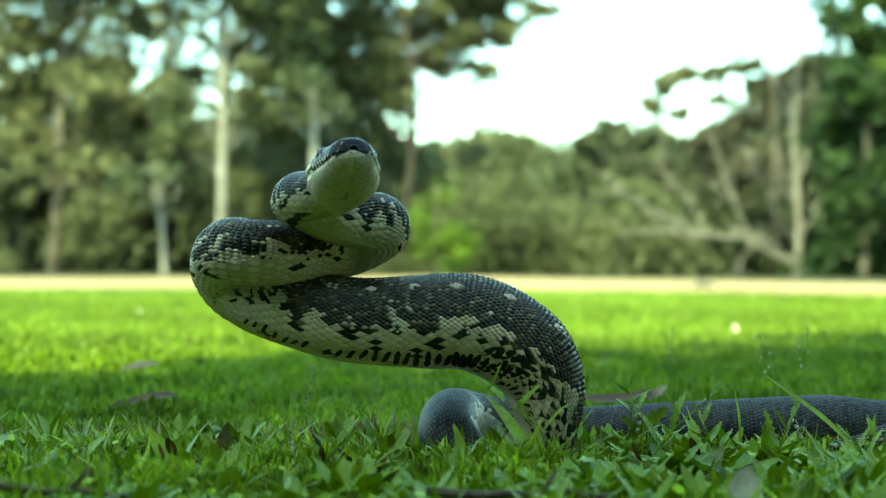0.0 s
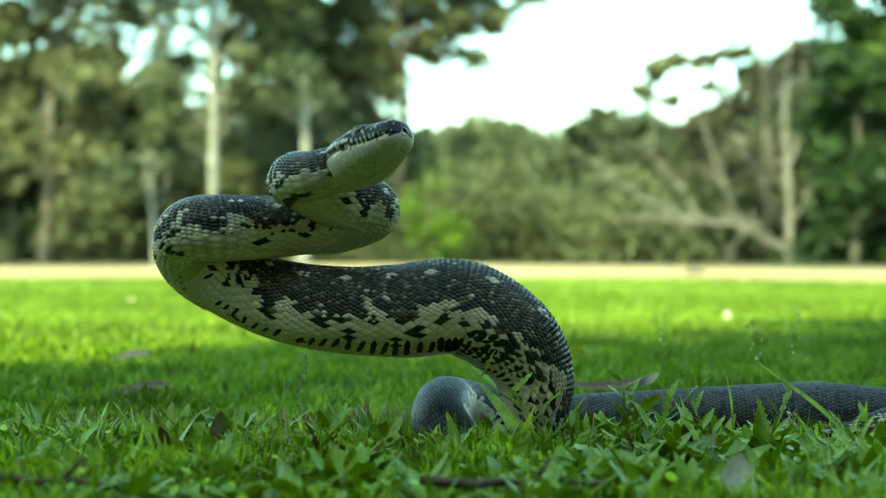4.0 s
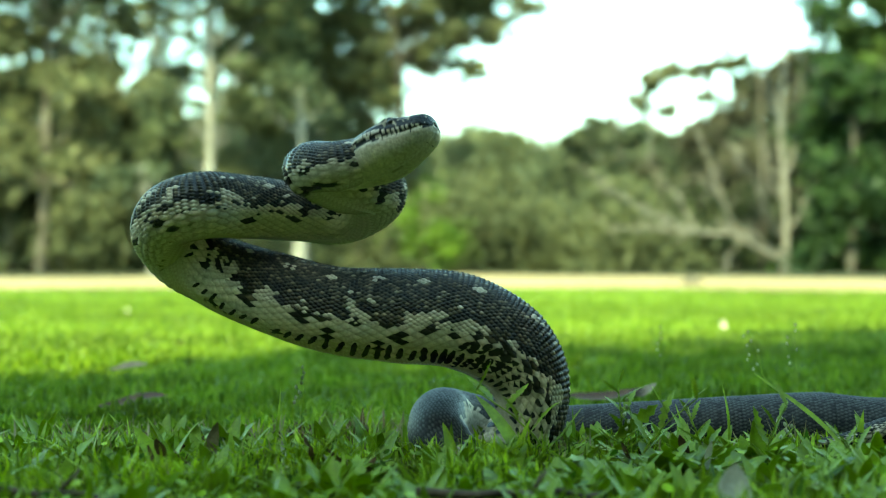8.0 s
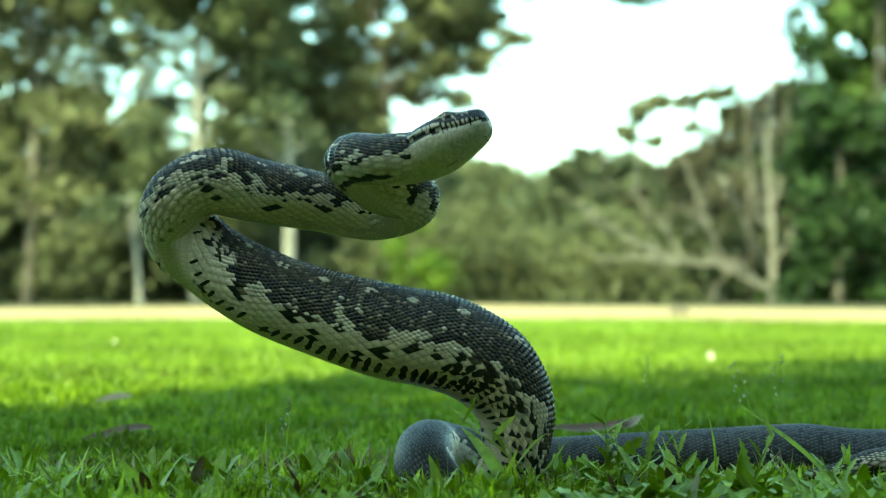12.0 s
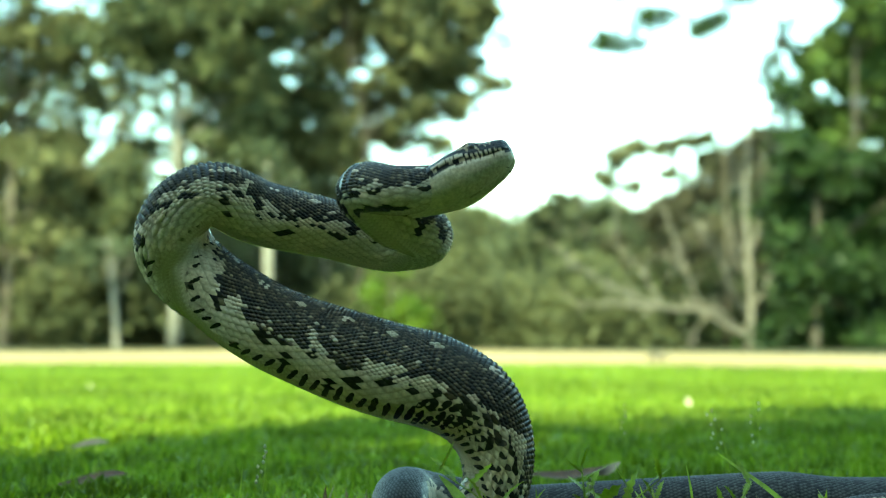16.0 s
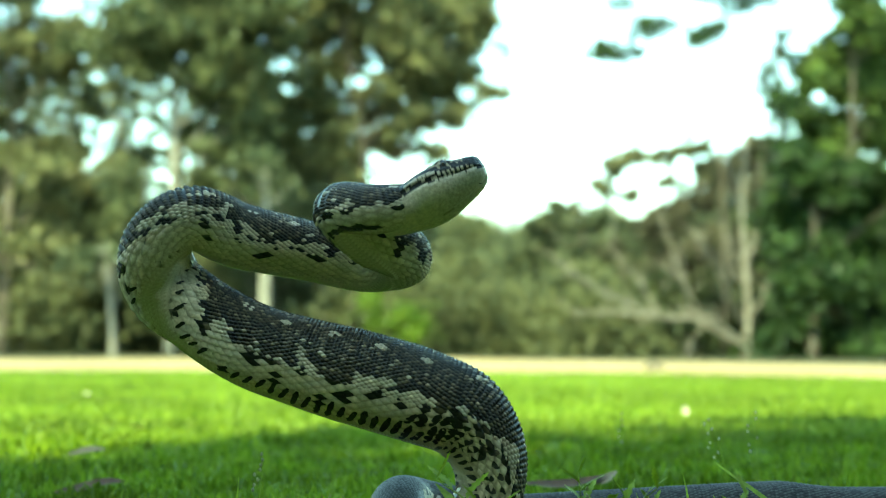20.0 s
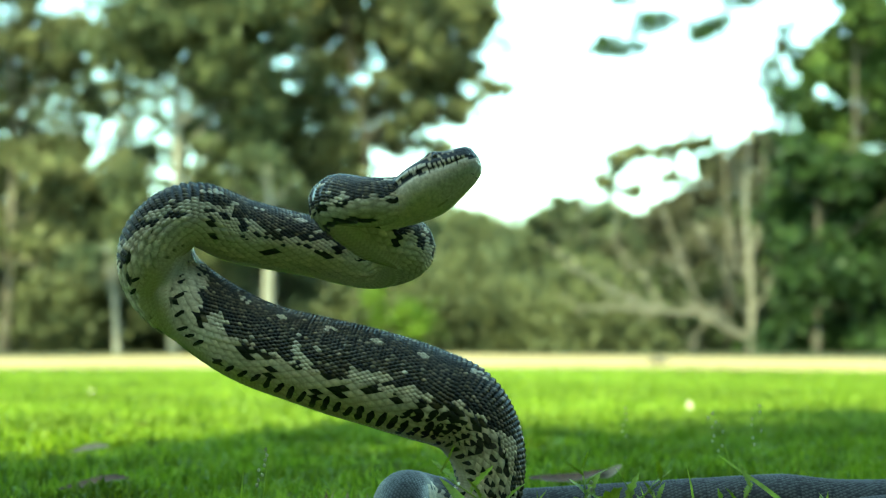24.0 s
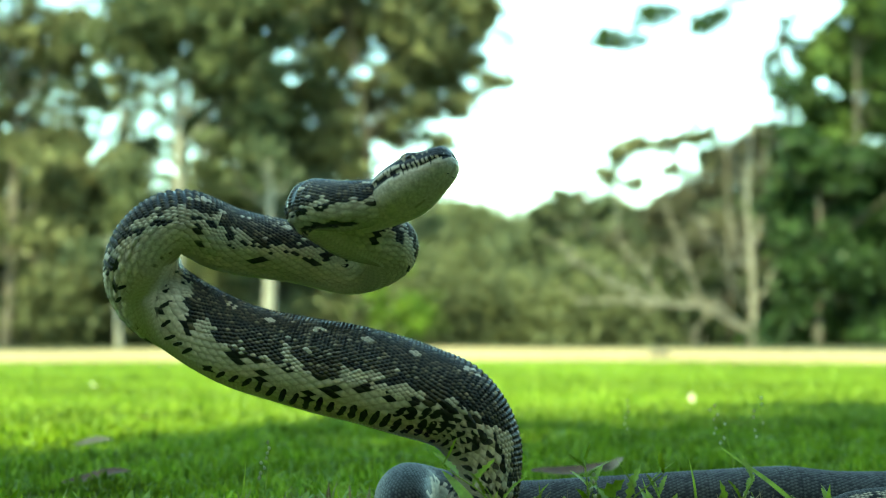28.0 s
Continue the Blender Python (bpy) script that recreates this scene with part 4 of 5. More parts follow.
tree("gum_tree", "thin-leaved gum tree far behind the others", (-10.82, 52), 10.87, 0.1,
     [(-7.97, 3.92, 0.84, 0.57), (-12.53, 5.54, 0.95, 0.57), (-8.92, 4.59, 0.76, 0.57), (-7.4, 4.78, 0.76, 0.57)],
     M_PALE, M_OLIVE, 41, 40, 0.17, 0.34, limbs=60, fill=35, wide=[(-10.06, 8.39, 2.28, 1.33), (-12.53, 8.97, 2.09, 1.52), (-12.53, 7.06, 2.09, 1.14), (-9.3, 5.73, 2.47, 1.52), (-7.78, 8.2, 1.14, 1.33), (-0.74, 8.39, 1.52, 1.71), (-3.02, 5.73, 2.28, 0.95)], thin=17.0)
tree("gum_tree", "stout pale gum trunk standing in the woods", (-3.15, 34), 4.17, 0.155,
     [(-3.47, 4.17, 0.42, 0.25), (-2.72, 3.92, 0.42, 0.22)],
     M_WHITE, M_OLIVE, 37, 60, 0.17, 0.36, limbs=8, fill=34, lean=0.012)
tree("gum_tree", "slim leaning pale gum trunk in the woods", (-6.57, 35), 2.5, 0.06,
     [(-6.77, 2.42, 0.33, 0.18), (-7.09, 2.21, 0.28, 0.18)],
     M_WHITE, M_OLIVE, 38, 60, 0.17, 0.36, limbs=6, fill=34, lean=-0.092)
tree("gum_tree", "pale gum trunk at the edge of the woods", (-11.86, 41), 2.3, 0.15,
     [(-11.68, 2.15, 0.54, 0.33)],
     M_PALE, M_OLIVE, 39, 60, 0.19, 0.40, limbs=6, fill=40, lean=0.039)
tree("forest_tree", "slender pale trunk among the far woods", (-11.32, 40.5), 5.32, 0.071,
     [(-11.78, 40.5, 2.68, 0.74, 0.74), (-11.5, 41.5, 2.83, 0.74, 0.59)],
     M_BARK, M_OLIVE, 60, 60, 0.22, 0.8, limbs=6)
tree("forest_tree", "slender pale trunk among the far woods", (-10.2, 41.5), 5.21, 0.065,
     [(-9.99, 41.5, 3.77, 0.76, 0.76), (-11.12, 42.5, 2.07, 0.76, 0.61)],
     M_PALE, M_OLIVE, 61, 60, 0.22, 0.8, limbs=6)
tree("forest_tree", "slender pale trunk among the far woods", (-9.51, 42.5), 5.62, 0.057,
     [(-9.97, 42.5, 3.71, 0.78, 0.78), (-9.16, 43.5, 1.76, 0.78, 0.62)],
     M_PALE, M_OLIVE, 62, 60, 0.22, 0.8, limbs=6)
tree("forest_tree", "slender pale trunk among the far woods", (-8.85, 43.5), 5.33, 0.076,
     [(-9.02, 43.5, 3.85, 0.8, 0.8), (-9.84, 44.5, 2.51, 0.8, 0.64)],
     M_PALE, M_OLIVE, 63, 60, 0.22, 0.8, limbs=6)
tree("forest_tree", "slender pale trunk among the far woods", (-7.64, 40.5), 4.01, 0.056,
     [(-7.61, 40.5, 3.9, 0.74, 0.74), (-7.51, 41.5, 2.61, 0.74, 0.59)],
     M_BARK, M_OLIVE, 64, 60, 0.22, 0.8, limbs=6)
tree("forest_tree", "slender pale trunk among the far woods", (-5.22, 41.5), 3.98, 0.059,
     [(-5.44, 41.5, 2.52, 0.76, 0.76), (-5.41, 42.5, 2.69, 0.76, 0.61)],
     M_BARK, M_OLIVE, 65, 60, 0.22, 0.8, limbs=6)
tree("forest_tree", "slender pale trunk among the far woods", (-4.32, 42.5), 5.58, 0.086,
     [(-4.74, 42.5, 3.47, 0.78, 0.78), (-4.44, 43.5, 3.57, 0.78, 0.62)],
     M_PALE, M_OLIVE, 66, 60, 0.22, 0.8, limbs=6)
tree("forest_tree", "slender pale trunk among the far woods", (-3.47, 43.5), 4.12, 0.076,
     [(-4.04, 43.5, 2.51, 0.8, 0.8), (-4.31, 44.5, 2.53, 0.8, 0.64)],
     M_BARK, M_OLIVE, 67, 60, 0.22, 0.8, limbs=6)
tree("forest_tree", "slender pale trunk among the far woods", (-2.25, 40.5), 4.06, 0.068,
     [(-2.29, 40.5, 3.84, 0.74, 0.74), (-1.82, 41.5, 2.87, 0.74, 0.59)],
     M_BARK, M_OLIVE, 68, 60, 0.22, 0.8, limbs=6)
tree("forest_tree", "slender pale trunk among the far woods", (-0.74, 41.5), 4.03, 0.089,
     [(-0.91, 41.5, 2.73, 0.76, 0.76), (-0.27, 42.5, 2.26, 0.76, 0.61)],
     M_PALE, M_OLIVE, 69, 60, 0.22, 0.8, limbs=6)
tree("forest_tree", "slender pale trunk among the far woods", (4.46, 54), 5.58, 0.093,
     [(3.9, 54, 3.46, 0.99, 0.99), (4.53, 55, 4.39, 0.99, 0.79)],
     M_PALE, M_OLIVE, 70, 60, 0.22, 0.8, limbs=6)
tree("forest_tree", "slender pale trunk among the far woods", (6.36, 55), 6.26, 0.116,
     [(6.0, 55, 3.28, 1.01, 1.01), (7.08, 56, 2.71, 1.01, 0.8)],
     M_BARK, M_OLIVE, 71, 60, 0.22, 0.8, limbs=6)
tree("forest_tree", "slender pale trunk among the far woods", (6.96, 52), 5.22, 0.116,
     [(7.15, 52, 3.41, 0.95, 0.95), (6.85, 53, 4.3, 0.95, 0.76)],
     M_PALE, M_OLIVE, 72, 60, 0.22, 0.8, limbs=6)
tree("forest_tree", "slender pale trunk among the far woods", (9.81, 53), 4.99, 0.069,
     [(10.08, 53, 3.95, 0.97, 0.97), (10.02, 54, 3.22, 0.97, 0.78)],
     M_BARK, M_OLIVE, 73, 60, 0.22, 0.8, limbs=6)
tree("forest_tree", "low tree in the woods with shade put into its leaf colour", (7.92, 45), 2.67, 0.09,
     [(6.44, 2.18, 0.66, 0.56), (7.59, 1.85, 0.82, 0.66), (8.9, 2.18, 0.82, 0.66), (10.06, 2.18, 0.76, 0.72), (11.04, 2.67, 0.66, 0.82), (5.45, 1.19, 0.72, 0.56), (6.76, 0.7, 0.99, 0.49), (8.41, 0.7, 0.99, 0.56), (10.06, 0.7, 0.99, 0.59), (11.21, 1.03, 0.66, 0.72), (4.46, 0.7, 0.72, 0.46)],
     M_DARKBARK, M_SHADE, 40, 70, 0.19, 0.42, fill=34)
dead_gum("dead_tree", "dead pale gum tree with a fan of bare branches", (8.39, 38), 5.65, 0.105, 41,
         [[(0.06, 0.28), (-1.04, 0.9), (-2.31, 1.05), (-3.47, 1.49), (-4.73, 2.23)],
          [(-0.12, 0.51), (-0.7, 0.92), (-1.22, 1.27), (-1.62, 2.43), (-2.02, 3.65)],
          [(-2.08, 1.03), (-2.54, 1.84), (-3.24, 2.71)],
          [(0.0, 0.81), (-0.58, 1.51), (-1.04, 2.44), (-1.5, 3.02)],
          [(0.11, 0.92), (0.46, 1.75), (0.81, 2.46)],
          [(0.06, 1.51), (-0.35, 2.45), (-0.58, 3.38)],
          [(-2.08, 1.08), (-3.12, 1.17), (-4.27, 1.16)],
          [(0.06, 2.45), (0.46, 3.4), (0.58, 4.12)],
          [(0.06, 3.39), (-0.23, 4.1), (-0.41, 4.92)],
          [(-1.22, 1.27), (-1.74, 1.96), (-2.31, 2.31)],
          [(-1.04, 0.92), (-1.39, 0.39), (-1.45, -0.07)]], M_DEAD)
bare_tree("dead_tree", "thin bare dead tree against the sky", (8.69, 42), 9.76, 0.061, 42,
          [(6.53, -0.5, 0.85, 1.69, 0.035), (7.45, -0.6, 0.8, 1.84, 0.03), (8.37, 0.5, 0.85, 1.38, 0.025), (6.99, -0.75, 0.6, 1.84, 0.03)], M_BARK)
# sunlit woods take the lightened leaf, shaded woods the darkened one
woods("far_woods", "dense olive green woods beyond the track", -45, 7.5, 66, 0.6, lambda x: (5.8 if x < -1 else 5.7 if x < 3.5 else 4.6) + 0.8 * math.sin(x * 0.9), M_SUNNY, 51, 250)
woods("shady_woods", "woods behind the dead tree, darkened as in shade", 7.5, 45, 62, 0.6, lambda x: (5.4 if x < 11 else 7.5) + 0.8 * math.sin(x * 0.9), M_SHADE, 54, 200)
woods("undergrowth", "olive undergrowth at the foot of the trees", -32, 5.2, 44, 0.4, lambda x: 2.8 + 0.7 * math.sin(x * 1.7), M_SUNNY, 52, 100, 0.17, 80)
woods("shaded_undergrowth", "undergrowth behind the dead tree, darkened as in shade", 4.8, 32, 47, 0.4, lambda x: 2.7 + 0.6 * math.sin(x * 1.9), M_SHADE, 53, 100, 0.17, 80)

# unseen trees: those behind the camera shade the near lawn, the side ones are added
def shade_tree(cx, cy, top, seed):
    levels = [(cx, cy, top - 2.0, 2.2, 2.1), (cx + 1.2, cy + 0.6, top - 1.7, 1.5, 1.7), (cx - 1.2, cy - 0.6, top - 1.7, 1.5, 1.7)]
    h = top - 4.6
    while h > 1.2:
        levels += [(cx + 0.9, cy, h, 2.2, 1.9), (cx - 0.9, cy - 0.4, h + 0.8, 2.1, 1.8)]
        h -= 2.6
    tree("shade_tree", "broad dense tree out of view, added to block light", (cx, cy), top - 1.5, 0.35, levels, M_DARKBARK, M_DARKLEAF, seed, 60, 0.6, 0.8, fill=27)


for k in range(15):
    f = (k - 7) * 1.5
    shade_tree(-7.2 + 0.89 * f, -10.80 + 0.435 * f, 12.6, 900 + k)
# low side trees out of view, added to hold back light from the sky
for k in range(4):
    shade_tree(8.5 + 1.2 * (k % 2), -5.5 + 3.6 * k, 4.2, 920 + k)
    shade_tree(-11.5 - 1.2 * (k % 2), -8.0 + 3.4 * k, 4.2, 930 + k)


# ---- grass ----
def blades(name, label, count, x0, x1, y0, y1, tall, wide, material, seed, keep=None, fade=None, ring=False):
    """Many single grass blades, each bent and pointed, in one mesh."""
    d = np.random.default_rng(seed)
    y = y0 * (y1 / y0) ** d.uniform(0, 1, count)
    x = d.uniform(x0, x1, count) * y
    if ring:
        turn = d.uniform(0, 2 * np.pi, count)
        x, y = 0.05 + y * np.cos(turn), 1.09 + y * np.sin(turn)
    if keep is not None:
        ok = keep(x, y, d)
        x, y = x[ok], y[ok]
    n = len(x)
    tuft = 0.75 + 0.5 * np.sin(x * 23 + 3 * np.sin(y * 17)) * np.sin(y * 29 + 2 * np.sin(x * 13))
    h = tall * d.uniform(0.35, 1.25, n) * np.clip(tuft, 0.3, 1.35) * (1 if fade is None else np.interp(y, fade, (1.0, 0.5)))
    w = wide * d.uniform(0.5, 1.4, n)
    turn, lean, way = d.uniform(0, 2 * np.pi, n), np.abs(d.normal(0.35, 0.35, n)), d.uniform(0, 2 * np.pi, n)
    base = np.stack([x, y, np.full(n, -0.003)], 1)
    across = np.stack([np.cos(turn), np.sin(turn), np.zeros(n)], 1) * w[:, None] * 0.5
    out = np.stack([np.cos(way), np.sin(way), np.zeros(n)], 1)
    mid = base + out * (h * lean * 0.35)[:, None] + np.stack([0 * h, 0 * h, h * 0.62], 1)
    tip = base + out * (h * lean * 1.1)[:, None] + np.stack([0 * h, 0 * h, h * (1.02 - 0.3 * np.minimum(lean, 1.2))], 1)
    verts = np.stack([base - across, base + across, mid + across * 0.9, mid - across * 0.9, tip], 1).reshape(-1, 3)
    k = np.arange(n) * 5
    faces = np.concatenate([np.stack([k, k + 1, k + 2, k + 3], 1).reshape(-1), np.stack([k + 3, k + 2, k + 4], 1).reshape(-1)])
    me = bpy.data.meshes.new(name)
    me.vertices.add(5 * n)
    me.vertices.foreach_set("co", verts.astype(np.float32).reshape(-1))
    me.loops.add(7 * n)
    me.loops.foreach_set("vertex_index", faces.astype(np.int32))
    me.polygons.add(2 * n)
    me.polygons.foreach_set("loop_start", np.concatenate([np.arange(n) * 4, 4 * n + np.arange(n) * 3]).astype(np.int32))
    me.update(calc_edges=True)
    ob = hang(name, me, material, smooth=False)
    return tagged(ob, label, "grass", kind="stuff")


def clear_of_snake(x, y, d):
    """No blades where the heavy body presses the grass down."""
    ok = np.ones(len(x), bool)
    for px, py, pz in TAIL[3:]:
        ok &= np.hypot(x - px, y - py) > 0.018
    return ok


def round_about(x, y, d):
    """The lawn to the sides of the dense turf and round the tripod."""
    return ((y < 0.45) | (np.abs(x) > 0.37 * y)) & (np.hypot(x, y) > 0.22)


blades("grass", "lush uneven green grass blades in shade", 56000, -0.36, 0.36, 0.72, 1.45, 0.029, 0.0026, M_BLADE, 11, clear_of_snake, (1.0, 1.22))
blades("shaded_turf", "short mown grass coloured darker for the trees' shade", 42000, -0.38, 0.38, 1.30, 2.7, 0.021, 0.0044, M_TURF, 16)
blades("lawn_grass", "sunlit mown lawn of short bright grass", 120000, -0.40, 0.40, 2.4, 10.8, 0.026, 0.006, M_LAWN, 12)
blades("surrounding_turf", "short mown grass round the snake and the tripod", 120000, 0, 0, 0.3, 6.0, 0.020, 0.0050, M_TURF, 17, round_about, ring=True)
blades("dry_grass", "thin dry straw strands among the grass", 6500, -0.36, 0.36, 0.76, 1.3, 0.026, 0.0017, M_STRAW, 13, clear_of_snake)


def ground_leaf_mesh(name, length, width, curl, seed, teeth=0):
    """One leaf blade along +y with a midrib fold, a curl and thickness."""
    d = random.Random(seed)
    verts, faces, n = [], [], 13
    for layer in (0.0, -0.00025):
        for k in range(n):
            u = k / (n - 1)
            w = width * 0.5 * (math.sin(math.pi * min(1, u * 0.96 + 0.04)) ** 0.75 + 0.02)
            if teeth and k % 2:
                w *= 0.5
            z = curl * length * (u * u) + 0.03 * length * math.sin(u * 5 + seed)
            for side, lift in ((-1, 0.16), (-0.5, 0.05), (0, 0.0), (0.5, 0.05), (1, 0.16)):
                verts.append((side * w + d.uniform(-1, 1) * width * 0.015, length * u, z + lift * w + layer))
    m = 5
    for layer in range(2):
        for k in range(n - 1):
            for i in range(m - 1):
                a = layer * n * m + k * m + i
                q = (a, a + 1, a + m + 1, a + m)
                faces.append(q if layer == 0 else q[::-1])
    return mesh_of(name, verts, faces)


def stem_mesh(name, points, r0, r1):
    verts, faces = [], []
    tube_into(verts, faces, points, [r0 + (r1 - r0) * k / (len(points) - 1) for k in range(len(points))], 6)
    return mesh_of(name, verts, faces)


def rosette(label, x, y, seed, leaves, length, width, rise, material, teeth=0, name="weed"):
    """A broad-leaved weed: leaves spread from one root."""
    d = random.Random(seed)
    top = tagged(empty(name, pose(x, y, 0, 0, 0, d.uniform(0, 360))), label, "weed", "weeds in the near grass")
    for k in range(leaves):
        me = ground_leaf_mesh("leaf", length * d.uniform(0.7, 1.15), width * d.uniform(0.75, 1.2), d.uniform(-0.5, -0.1), seed * 31 + k, teeth)
        ob = hang("leaf", me, material, top)
        ob.matrix_basis = pose(0, 0, 0.001) @ pose(0, 0, 0, 0, 0, 360 * k / leaves + d.uniform(-20, 20)) @ pose(0, 0, 0, rise + d.uniform(-14, 14))
    return top


def single_blade(label, foot, tip, width, seed, name="grass_blade", material=M_WEED, teeth=0):
    """One tall blade from its foot to its tip, arched a little."""
    a, b = Vector(foot), Vector(tip)
    d = b - a
    me = ground_leaf_mesh("blade", d.length, width, -0.16, seed, teeth)
    ob = hang(name, me, material)
    side = Vector((1, 0.35, 0)) - d.normalized() * d.normalized().dot(Vector((1, 0.35, 0)))
    side.normalize()
    y = d.normalized()
    m = Matrix((side, y, side.cross(y))).transposed().to_4x4()
    m.translation = a
    ob.matrix_basis = m
    return tagged(ob, label, "grass")


def seed_stem(label, foot, tip, grains, seed, spread=0.004):
    """A thin flowering grass stem with pale grains near its tip."""
    d = random.Random(seed)
    a, b = Vector(foot), Vector(tip)
    top = tagged(empty("seed_stem", Matrix.Translation(a)), label, "grass")
    pts = [(b - a) * u + Vector((0.004 * math.sin(u * 3), 0, 0)) for u in (0, 0.25, 0.5, 0.75, 1)]
    hang("stem", stem_mesh("stem", pts, 0.0006, 0.00025), M_WEED, top)
    verts, faces = [], []
    for k in range(grains):
        u = 0.6 + 0.4 * k / grains
        p = (b - a) * u + Vector((d.uniform(-spread, spread), d.uniform(-spread, spread), 0))
        tube_into(verts, faces, [p, p + Vector((0, 0, 0.0014)), p + Vector((d.uniform(-0.001, 0.001), 0, 0.003))], [0.0006, 0.0013, 0.0003], 6)
    tagged(hang("seed_head", mesh_of("seed_head", verts, faces), M_SEED, top), kind="stuff")
    return top


# the plants round the foot of the snake
single_blade("broad pale green weed leaf leaning over the snake's base", (0.064, 1.005, -0.002), (0.0245, 1.035, 0.0605), 0.0095, 4)
single_blade("slender bright leaf beside the snake's base", (0.064, 1.005, -0.002), (0.047, 1.012, 0.034), 0.006, 31)
single_blade("pale arching grass leaf before the snake", (0.062, 0.985, 0.006), (0.012, 1.0, 0.022), 0.0085, 32)
single_blade("dark green blade in front of the coiled body", (0.010, 1.02, -0.004), (0.0015, 1.02, 0.038), 0.0075, 5)
single_blade("low rounded leaf before the resting tail", (0.204, 1.0, 0.006), (0.2035, 1.0, 0.042), 0.012, 33)
single_blade("bright lobed leaf lying over the resting tail", (0.110, 1.0, 0.030), (0.142, 1.01, 0.050), 0.013, 34, teeth=1)
single_blade("long grass blade crossing the resting tail", (0.268, 1.0, 0.012), (0.212, 1.02, 0.078), 0.0035, 6)
single_blade("broad grass blade beside the resting tail", (0.290, 0.95, -0.002), (0.248, 0.985, 0.040), 0.0085, 7)
single_blade("broad arching grass leaf", (-0.160, 0.95, -0.002), (-0.192, 0.96, 0.045), 0.010, 8)
single_blade("broad arching grass leaf", (-0.172, 0.97, -0.002), (-0.150, 0.98, 0.028), 0.008, 9)
single_blade("upright narrow grass blade", (-0.118, 1.06, 0.0), (-0.112, 1.08, 0.060), 0.0016, 10)
single_blade("upright narrow grass blade", (0.192, 1.04, 0.0), (0.194, 1.05, 0.062), 0.0019, 11)
single_blade("upright narrow grass blade", (0.165, 1.03, 0.0), (0.160, 1.04, 0.050), 0.0018, 12)
single_blade("broad grass blade at the edge of the view", (0.345, 0.98, 0.0), (0.318, 0.99, 0.05), 0.006, 15)
single_blade("pale arching grass leaf", (0.020, 0.93, 0.0), (0.058, 0.95, 0.026), 0.0055, 16)
seed_stem("fine seeding grass stem with pale grains", (-0.112, 1.10, 0.0), (-0.102, 1.12, 0.070), 8, 1, 0.0025)
seed_stem("fine seeding grass stem with pale grains", (0.232, 1.02, 0.0), (0.226, 1.03, 0.040), 9, 2, 0.005)
seed_stem("fine seeding grass stem with pale grains", (0.275, 1.30, 0.0), (0.260, 1.32, 0.088), 9, 3, 0.006)
seed_stem("fine seeding grass stem with pale grains", (0.300, 1.32, 0.0), (0.300, 1.34, 0.095), 7, 4, 0.006)
seed_stem("fine seeding grass stem with pale grains", (0.116, 0.99, 0.0), (0.118, 1.0, 0.058), 5, 5, 0.0015)
seed_stem("fine seeding grass stem with pale grains", (0.215, 1.55, 0.0), (0.217, 1.56, 0.085), 6, 6, 0.004)



def sprig(label, foot, lean, height, leaves, length, seed, teeth=1):
    """A leafy weed: a thin curved stem with small lobed leaves set alternately up it."""
    d = random.Random(seed)
    top = tagged(empty("weed", Matrix.Translation(foot)), label, "weed", "weeds in the near grass")
    pts = [Vector((lean * height * u * u, 0.004 * math.sin(u * 4), height * u)) for u in (0, 0.25, 0.5, 0.75, 1)]
    hang("stem", stem_mesh("stem", pts, 0.0009, 0.0004), M_WEED, top)
    for k in range(leaves):
        u = 0.12 + 0.88 * k / (leaves - 1)
        i = min(3, int(u * 4))
        at = pts[i].lerp(pts[i + 1], u * 4 - i)
        size = 1.5 * length * (1.15 - 0.6 * u) * d.uniform(0.8, 1.2)
        ob = hang("leaf", ground_leaf_mesh("leaf", size, size * d.uniform(0.28, 0.40), d.uniform(-0.35, 0.1), seed * 17 + k, teeth), M_WEED, top)
        ob.matrix_basis = Matrix.Translation(at) @ pose(0, 0, 0, 0, 0, (90 if k % 2 else -90) + d.uniform(-55, 55)) @ pose(0, 0, 0, 30 + 35 * u + d.uniform(-15, 15))
    return top


sprig("toothed weed leaning over the snake's base", (0.072, 1.005, 0.0), -0.85, 0.060, 9, 0.022, 3)
sprig("upright leafy weed with small lobed leaves", (0.117, 1.0, 0.0), -0.08, 0.064, 11, 0.017, 14)
sprig("lobed weed leaning along the resting tail", (0.122, 0.99, 0.0), 0.7, 0.056, 8, 0.022, 13)
sprig("slender weed in front of the resting tail", (0.205, 0.99, 0.0), 0.25, 0.052, 8, 0.018, 17)
sprig("slender weed in front of the resting tail", (0.172, 1.01, 0.0), -0.3, 0.046, 8, 0.016, 18)
sprig("small leafy weed among the near grass", (-0.085, 0.97, 0.0), 0.5, 0.036, 8, 0.018, 19)
sprig("small leafy weed among the near grass", (-0.052, 0.96, 0.0), -0.4, 0.034, 7, 0.018, 20)
sprig("small leafy weed among the near grass", (0.030, 0.95, 0.0), 0.3, 0.030, 7, 0.016, 21, 0)
sprig("small leafy weed among the near grass", (-0.235, 0.95, 0.0), 0.2, 0.038, 8, 0.018, 22, 0)
sprig("small leafy weed among the near grass", (0.262, 0.96, 0.0), -0.5, 0.034, 8, 0.018, 23)
# fallen leaves and twigs
def fallen(label, x, y, z, length, width, curl, seed, turn, tilt, material):
    ob = hang("fallen_leaf", ground_leaf_mesh("fallen_leaf", length, width, curl, seed), material)
    ob.matrix_basis = pose(x, y, z) @ pose(0, 0, 0, 0, 0, turn) @ pose(0, 0, 0, tilt, 12)
    tagged(ob, label, "leaf", "fallen leaves")


fallen("long brown dead gum leaf lying on the grass", 0.116, 1.50, 0.014, 0.080, 0.026, 0.06, 21, -86, 2, M_REDLEAF)
